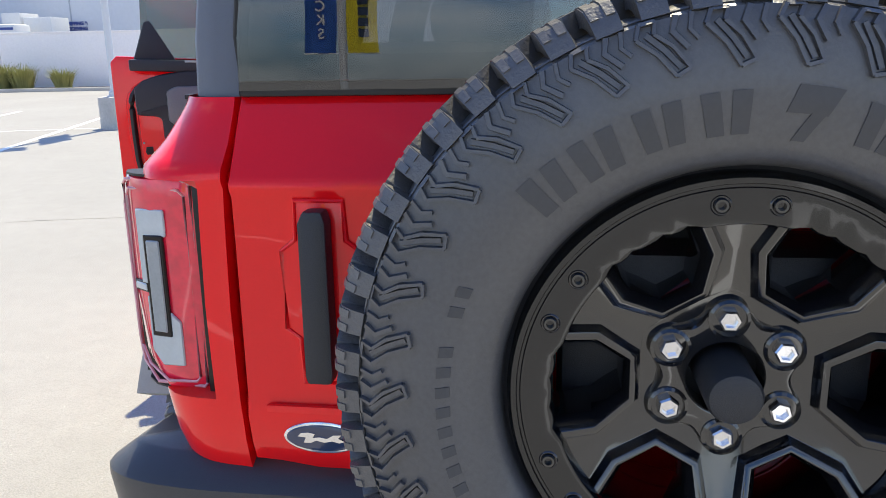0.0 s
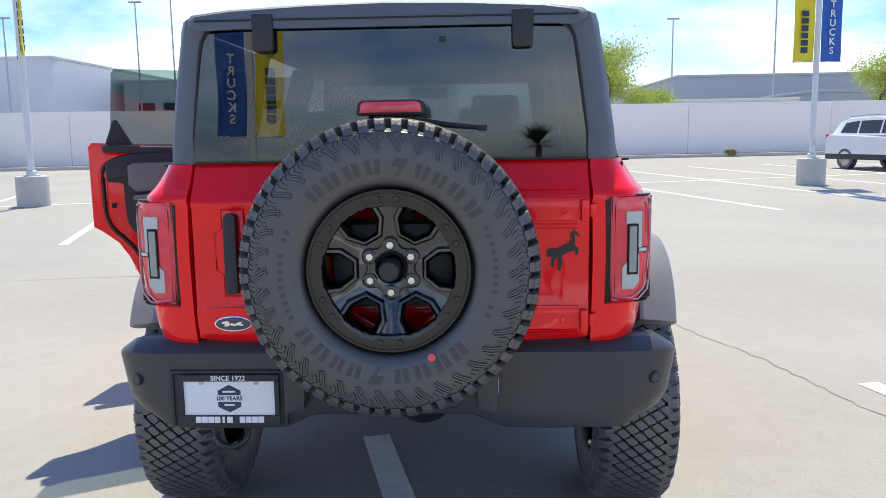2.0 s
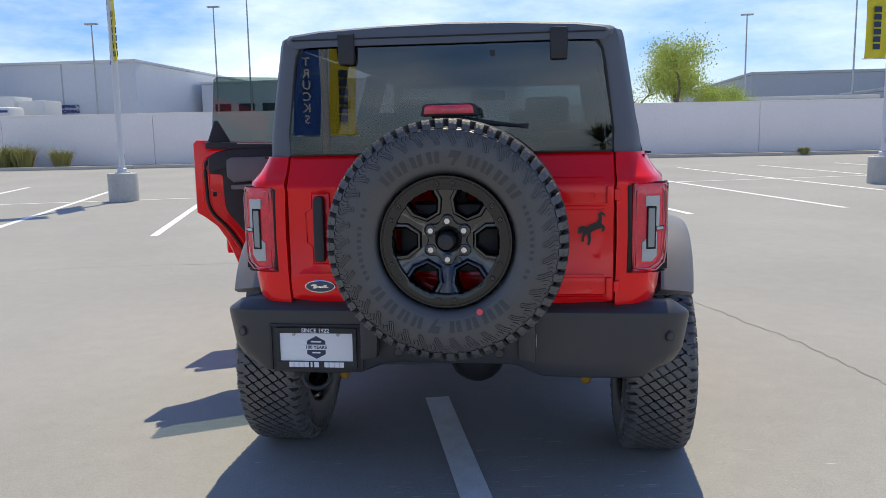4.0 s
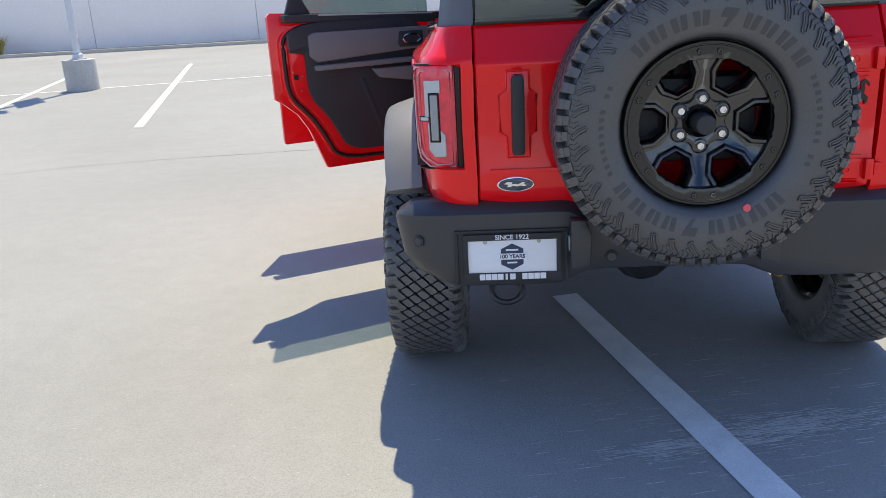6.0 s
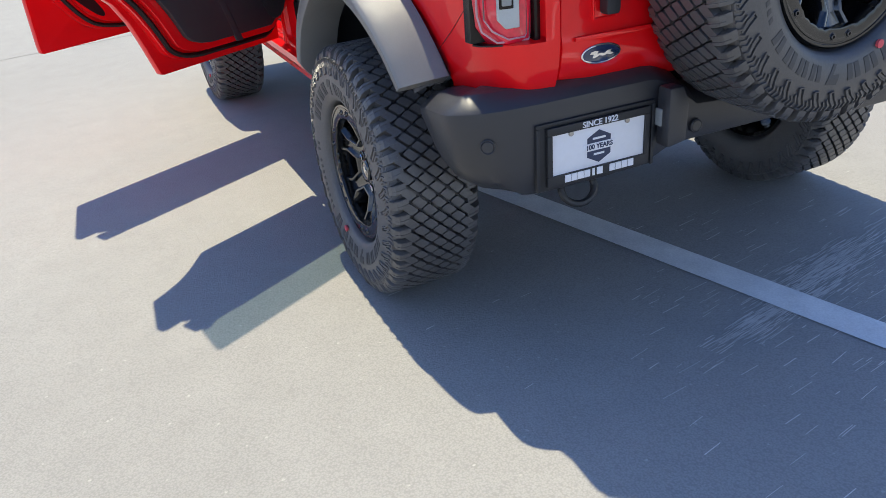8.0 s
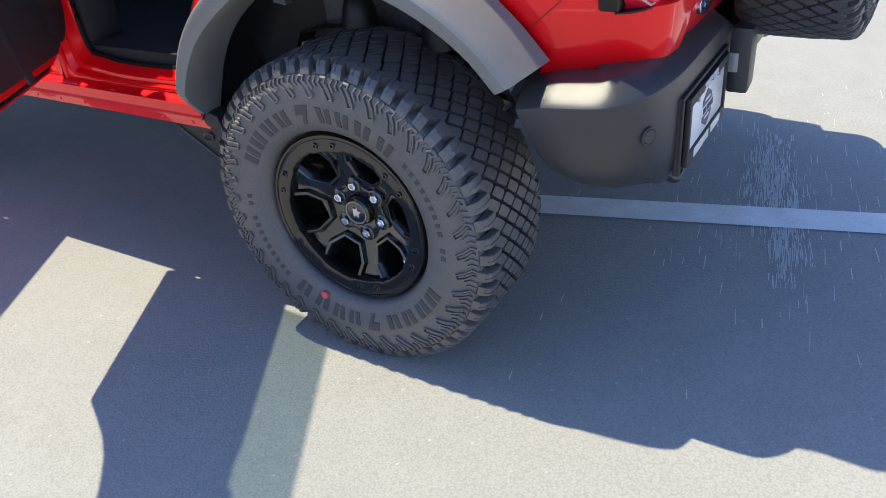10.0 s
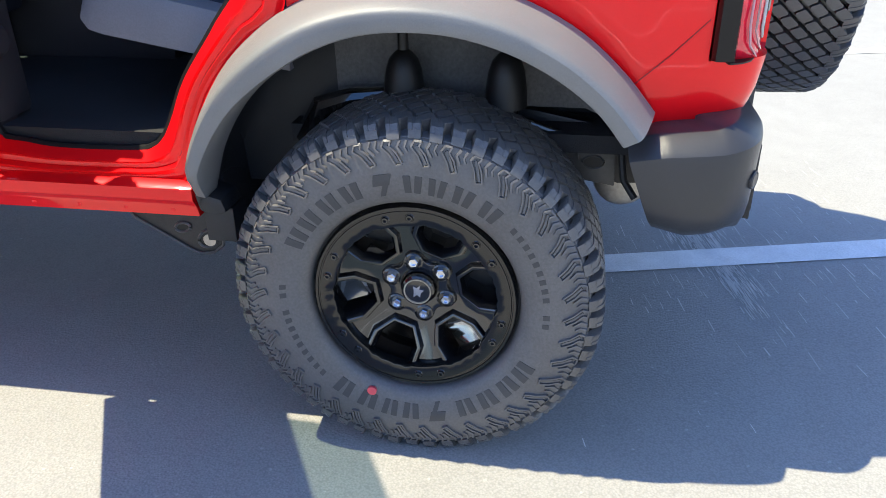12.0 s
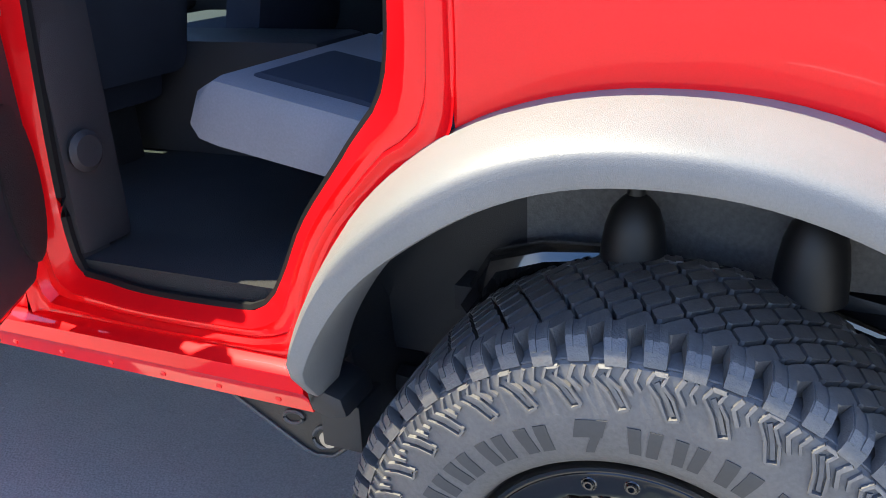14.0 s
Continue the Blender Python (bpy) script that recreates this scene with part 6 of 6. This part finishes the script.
def street_lamp(x, y, turn, low, high):
    g = slope(y)
    t = thing("street_lamp", "white light pole on a round concrete base with two banners", "lamp post", "car park lamps", m=pose(x, y, g, 0, 0, turn))
    base = bmesh.new()
    add_loft(base, [[(r * math.cos(k * math.pi / 16), r * math.sin(k * math.pi / 16), z) for k in range(32)] for r, z in ((0.335, -0.1), (0.335, 0.61), (0.328, 0.635), (0.30, 0.645))])
    part("base", fix(base), CONCRETE, t, "grey concrete base")
    part("flange", box((-0.15, -0.15, 0.645), (0.15, 0.15, 0.672), 0.008), POLE, t)
    part("shoe", tube([(0, 0, 0.672), (0, 0, 0.75), (0, 0, 0.77)], [0.11, 0.11, 0.078], 16), POLE, t)
    part("pole", tube([(0, 0, 0.74), (0, 0, 3), (0, 0, 7.2)], [0.07, 0.068, 0.06], 16), POLE, t, "white steel pole")
    part("hand_hole", box((-0.03, -0.078, 0.95), (0.03, -0.06, 1.09), 0.004), CONCRETE, t)
    part("head", box((-0.25, -0.55, 7.15), (0.25, 0.55, 7.27), 0.03), POLE, t)
    for sg, (c, cc) in ((-1, (FLAG_YELLOW, FLAG_DARK)), (1, (FLAG_BLUE, FLAG_WHITE))):
        b = part("banner", banner(sg * 0.09, sg * 0.60, low, high, 0, 1.0 + sg), c, t, "hanging cloth banner")
        part("banner_arm", tube([(0, 0, high + 0.01), (sg * 0.64, 0, high + 0.01)], 0.012, 8), POLE, t)
        part("banner_arm", tube([(0, 0, low - 0.01), (sg * 0.64, 0, low - 0.01)], 0.012, 8), POLE, t)
        for side in (-1, 1):
            up = Matrix.Translation((sg * 0.345, side * 0.034, (low + high) / 2 - 0.2)) @ (REAR if side < 0 else Matrix.Rotation(math.pi, 4, "Z") @ REAR)
            if sg > 0:
                for i, ch in enumerate("TRUCKS"):
                    part("lettering", text_mesh(ch, 0.23, up @ Matrix.Translation((0, 0.62 - 0.215 * i, 0)), 0.002, 0.004), cc, b)
            else:
                for i in range(6):
                    bm = bmesh.new()
                    add_box(bm, (-0.085, -0.50 + i * 0.17, 0), (0.085, -0.37 + i * 0.17, 0.004), 0.001)
                    bmesh.ops.transform(bm, matrix=up, verts=bm.verts)
                    part("banner_bar", bm, cc, b)
                bm = prism([(0.11 * math.cos(k * math.pi / 10), 0.85 + 0.11 * math.sin(k * math.pi / 10)) for k in range(20)], 0.004, up)
                part("banner_disc", bm, FLAG_DARK, b)


street_lamp(-9.25, 13.5, 126, 3.15, 4.75)
street_lamp(8.55, 16.4, 8, 2.95, 4.75)
street_lamp(-3.72, -12.5, 160, 1.85, 3.75)

# big pale sheds behind the wall
SHED = mat("pale_grey_cladding", (0.62, 0.64, 0.67), 0.7, 0, 0, 0.05, 0.15, 3, 0.1)
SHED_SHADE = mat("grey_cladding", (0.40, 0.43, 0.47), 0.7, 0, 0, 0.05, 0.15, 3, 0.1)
DARK_OPEN = mat("dark_opening", (0.03, 0.035, 0.045), 0.4, 0, 0, 0.2, 1, 8)
ROOF_W = mat("white_roof", (0.70, 0.70, 0.68), 0.6, 0, 0, 0.05, 0.5, 5)
SIGN_BLUE = mat("sign_blue", (0.03, 0.06, 0.25), 0.5)


def shed(name, label, x0, x1, y0, y1, h, material, joints=6):
    t = thing(name, label, "building")
    part("wall", box((x0, y0, 0.4), (x1, y1, h), 0.05), material, t)
    part("parapet", box((x0 - 0.15, y0 - 0.15, h), (x1 + 0.15, y1 + 0.15, h + 0.25), 0.04), material, t)
    for k in range(1, joints):
        x = x0 + (x1 - x0) * k / joints
        part("panel_joint", box((x - 0.06, y0 - 0.05, 0.4), (x + 0.06, y0 + 0.02, h), 0.02), SHED_SHADE, t)
    return t


A = shed("warehouse", "large pale grey warehouse behind the wall", -80, -36.5, 66, 110, 8.9, SHED)
for k in range(5):
    x = -62 + k * 2.3
    part("loading_door", box((x, 65.9, 2.6), (x + 1.9, 66.1, 5.2), 0.03), DARK_OPEN, A)
part("plant_box", box((-46.9, 61.0, 1.2), (-45.2, 63.5, 5.75), 0.05), ROOF_W, A)
part("plant_box", box((-44.9, 61.0, 1.2), (-42.4, 63.5, 5.35), 0.05), ROOF_W, A)
canopy = thing("canopy", "long dark canopy over parked trucks behind the wall", "canopy")
part("canopy_roof", box((-58.0, 58.0, 4.95), (-47.9, 61.5, 5.2), 0.05), DARK_OPEN, canopy)
for k in range(5):
    part("canopy_post", box((-57.8 + 2.4 * k, 58.1, 0.9), (-57.6 + 2.4 * k, 58.3, 4.96), 0.02), DARK_OPEN, canopy)
part("canopy_back", box((-57.9, 61.2, 0.9), (-48.0, 61.4, 4.96), 0.02), DARK_OPEN, canopy)
van = thing("van", "white van roof with blue stripe behind the wall", "van")
part("van_body", box((-47.2, 58.0, 0.88), (-43.6, 60.0, 4.72), 0.25), ROOF_W, van)
part("van_stripe", box((-47.0, 57.97, 4.25), (-43.8, 58.02, 4.45), 0.005), SIGN_BLUE, van)
part("sign_text", text_mesh("SHIPPING &", 0.42, Matrix.Translation((-43.25, 65.9, 5.0)) @ REAR, 0.02, 0.02), SIGN_BLUE, A, "blue lettering")
part("sign_text", text_mesh("RECEIVING", 0.42, Matrix.Translation((-43.25, 65.9, 4.55)) @ REAR, 0.02, 0.02), SIGN_BLUE, A, "blue lettering")
B = shed("warehouse", "low pale warehouse further back", -35.5, -2, 78, 120, 7.6, SHED)
for k in range(6):
    x = -29 + k * 2.6
    part("window", box((x - 5, 77.85, 3.4), (x - 3.3, 78.1, 5.5), 0.03), DARK_OPEN, B)
C = shed("warehouse", "long grey warehouse with a sloping roofline", 20, 90, 74, 120, 6.8, SHED_SHADE)
shed("low_shed", "low white-roofed shed behind the wall", 14.7, 24, 56, 66, 3.75, ROOF_W, 2)
shed("low_shed", "low dark-walled shed behind the wall", 26.5, 60, 59, 70, 4.45, SHED_SHADE, 3)

GALV = mat("galvanised_pole", (0.42, 0.43, 0.44), 0.5, 0.6, 0, 0.1, 2, 40)
for x, y, h in ((-34, 55, 9.8), (-26.2, 60, 11.5), (-22.6, 58, 13.0), (24.5, 62, 13.0), (17.4, 66, 10.2), (33, 60, 8.0)):
    t = thing("light_mast", "tall thin grey light mast behind the wall", "light mast", "masts behind the wall", m=pose(x, y, slope(y)))
    part("mast", tube([(0, 0, 0), (0, 0, h)], [0.09, 0.05], 8), GALV, t)
    part("mast_head", box((-0.5, -0.15, h - 0.06), (0.5, 0.15, h + 0.06), 0.02), GALV, t)

# ---- plants ----
BARK = mat("tree_bark", (0.16, 0.13, 0.09), 0.9, 0, 0, 0.25, 5, 40, 0.5)
LEAF = mat("fresh_leaf", (0.50, 0.58, 0.13), 0.6, 0, 0, 0.2, 2, 30, 0, 0, 0.6)
FROND = mat("palm_frond", (0.055, 0.075, 0.03), 0.6, 0, 0, 0.25, 2, 30)
BLADE = mat("dry_grass_blade", (0.30, 0.30, 0.11), 0.7, 0, 0, 0.25, 2, 30, 0, 0, 0.6)


def tree(x, y, h, spread, seed, leaves=1500):
    rnd = random.Random(seed)
    g = slope(y)
    t = thing("tree", "light green airy desert tree behind the wall", "tree", "trees behind the wall", m=pose(x, y, g))
    bm = bmesh.new()
    ends = []
    def limb(p, d, length, r, level):
        pts, rr = [p], [r]
        for i in range(4):
            d = (d + Vector((rnd.uniform(-0.25, 0.25), rnd.uniform(-0.25, 0.25), rnd.uniform(-0.05, 0.2)))).normalized()
            p = p + d * length / 4
            pts.append(p); rr.append(r * (1 - 0.16 * (i + 1)))
        add_tube(bm, pts, rr, 6)
        if level == 0:
            ends.extend(pts[2:])
            return
        for k in range(3 if level > 1 else 4):
            a = rnd.uniform(0, 2 * math.pi)
            nd = (d * 0.6 + Vector((math.cos(a) * spread, math.sin(a) * spread, rnd.uniform(0.1, 0.7)))).normalized()
            limb(pts[rnd.choice((2, 3, 4))], nd, length * rnd.uniform(0.6, 0.85), r * 0.55, level - 1)
    limb(Vector((0, 0, -0.1)), Vector((0, 0, 1)), h * 0.32, h * 0.022, 2)
    part("trunk", fix(bm), BARK, t)
    crown = bmesh.new()
    for k in range(leaves):
        c = rnd.choice(ends) + Vector((rnd.gauss(0, 1), rnd.gauss(0, 1), rnd.gauss(0, 0.8))) * h * 0.055
        q = Euler((rnd.uniform(0, 6), rnd.uniform(0, 6), rnd.uniform(0, 6))).to_matrix()
        s = h * rnd.uniform(0.004, 0.009)
        crown.faces.new([crown.verts.new(c + q @ Vector(p) * s) for p in ((-1, -0.4, 0), (0.2, -0.6, 0.2), (1, 0.1, 0), (0, 0.6, 0.15))])
    part("crown", crown, LEAF, t, "sparse bright green leaves", 180)


tree(8.9, 44, 8.6, 0.9, 3, 22000)
tree(12.4, 46, 7.0, 1.1, 7, 18000)
tree(24.6, 45, 9.0, 1.0, 11, 22000)
tree(6.2, 48, 7.0, 0.9, 23, 3500)


def grass_clump(x, y, r, h, seed):
    rnd = random.Random(seed)
    bm = bmesh.new()
    for k in range(420):
        a, d = rnd.uniform(0, 2 * math.pi), r * 0.45 * math.sqrt(rnd.random())
        p = Vector((math.cos(a) * d, math.sin(a) * d, 0))
        lean = Vector((math.cos(a), math.sin(a), 0)) * rnd.uniform(0.2, 1.0) * r
        hh = h * rnd.uniform(0.55, 1.0)
        side = Vector((-math.sin(a), math.cos(a), 0)) * 0.018
        pts = [p, p + lean * 0.35 + Vector((0, 0, hh * 0.65)), p + lean * 0.9 + Vector((0, 0, hh * rnd.uniform(0.7, 1.0)))]
        v = [bm.verts.new(q) for q in (pts[0] - side, pts[0] + side, pts[1] + side * 0.8, pts[1] - side * 0.8, pts[2])]
        bm.faces.new((v[0], v[1], v[2], v[3]))
        bm.faces.new((v[3], v[2], v[4]))
    ob = part("grass_clump", bm, BLADE, None, "", 180)
    ob.matrix_world = pose(x, y, slope(y) + 0.05)
    tagged(ob, "yellow-green ornamental grass clump by the wall", "shrub", "shrubs by the wall")


grass_clump(-23.4, 28.9, 0.95, 1.28, 1)
grass_clump(-22.4, 28.8, 0.85, 1.20, 4)
grass_clump(-20.75, 29.1, 0.72, 1.02, 2)
grass_clump(11.6, 31.9, 0.35, 0.35, 5)


def fan_palm(x, y, h, seed):
    """A young palm: ringed stem and a head of stiff fronds."""
    rnd = random.Random(seed)
    t = thing("palm", "young fan palm with dark stiff fronds", "palm tree", m=pose(x, y, slope(y)))
    part("stem", tube([(0, 0, -0.05), (0, 0, h * 0.5), (0.02, 0, h)], [0.11, 0.10, 0.08], 10), BARK, t)
    for k in range(26):
        a, e = rnd.uniform(0, 2 * math.pi), rnd.uniform(-0.2, 1.4)
        d = Vector((math.cos(a) * math.cos(e), math.sin(a) * math.cos(e), math.sin(e)))
        side = d.cross(Vector((0, 0, 1))).normalized()
        bm = bmesh.new()
        for i in range(7):
            w = (i - 3) * 0.16
            q = (d + side * w).normalized()
            tip = Vector((0, 0, h)) + q * rnd.uniform(0.55, 0.75) - Vector((0, 0, 0.05))
            mid = Vector((0, 0, h)) + q * 0.30
            v = [bm.verts.new(p) for p in (Vector((0, 0, h)), mid - side * 0.02, tip, mid + side * 0.02)]
            bm.faces.new(v)
        part("frond", bm, FROND, t, "", 180)


fan_palm(2.0, -19, 1.72, 2)


# ---- parked white car ----
def parked_car(x, y, turn):
    t = thing("parked_suv", "white compact SUV parked by the wall", "car", m=pose(x, y, slope(y), 0, 0, turn))
    white = mat("white_car_paint", (0.72, 0.73, 0.74), 0.3, 0, 1.0, 0.03)
    # side outline along local x (front to +x), stations across y
    low = [(-2.2, 0.45), (-2.25, 0.75), (-2.2, 1.0), (-2.1, 1.12), (-1.0, 1.08), (0.9, 1.0), (1.75, 0.88), (2.15, 0.75), (2.2, 0.45)]
    rings = []
    for yy, k in ((-0.92, 0.94), (-0.90, 0.985), (-0.80, 1.0), (0.80, 1.0), (0.90, 0.985), (0.92, 0.94)):
        rings.append([(a * (0.995 if abs(yy) > 0.89 else 1), yy, 0.55 + (b - 0.55) * k) for a, b in low])
    part("body", loft(rings), white, t, "white painted body")
    roof = [(-2.05, 1.08), (-1.85, 1.52), (-1.45, 1.63), (-0.2, 1.66), (0.35, 1.60), (1.05, 1.05)]
    part("cabin", loft([[(a, yy, 1.06 + (b - 1.06) * k) for a, b in roof] for yy, k in ((-0.84, 0.0), (-0.68, 0.93), (-0.60, 1.0), (0.60, 1.0), (0.68, 0.93), (0.84, 0.0))]), white, t)
    for s in SIDES:
        for xs in ([(-1.7, 1.16), (-1.55, 1.46), (-1.0, 1.52), (-1.0, 1.14)], [(-0.92, 1.14), (-0.92, 1.52), (-0.1, 1.53), (-0.1, 1.13)], [(-0.02, 1.13), (-0.02, 1.53), (0.3, 1.50), (0.85, 1.12)]):
            bm = bmesh.new()
            add_loft(bm, [[(a, s * (0.83 - (b - 1.06) * 0.27 + e), b) for a, b in xs] for e in (-0.02, 0.012)])
            part("window", fix(bm), DARK_OPEN, t, "dark window")
        part("cladding", box((-2.2, s * 0.86, 0.32), (2.15, s * 0.93, 0.50), 0.03), BLACK_PLASTIC, t)
        for xx in (-1.35, 1.33):
            m = pose(xx, s * 0.80, 0.34) @ Matrix.Rotation(radians(90 * s), 4, "Z")
            wh = part("wheel", lathe_x([(-0.10, 0.2), (-0.10, 0.31), (-0.07, 0.34), (0.10, 0.34), (0.125, 0.32), (0.125, 0.24)], 32), RUBBER, t)
            wh.matrix_local = m
            rim = part("rim", lathe_x([(0.125, 0.24), (0.10, 0.225), (0.09, 0.12), (0.11, 0.06), (0.115, 0.0)], 10), STEEL, wh, "silver rim")
        bm = box((-2.26, s * 0.62, 0.98), (-2.02, s * 0.90, 1.14), 0.03)
        part("tail_light", bm, RED_LENS, t)
    part("rear_window", loft([[(-2.10 - e, yy, 1.10), (-1.90 - e, yy * 0.88, 1.50)] + [(-1.86 - e, yy * 0.88, 1.50), (-2.06 - e, yy, 1.10)] for yy, e in ((-0.70, 0.005), (0.70, 0.005))]), DARK_OPEN, t)
    part("roof_rail", tube([(-1.5, -0.62, 1.66), (-0.6, -0.62, 1.71), (0.2, -0.62, 1.66)], 0.02, 6), GALV, t)


parked_car(13.31, 21.23, -73.5)
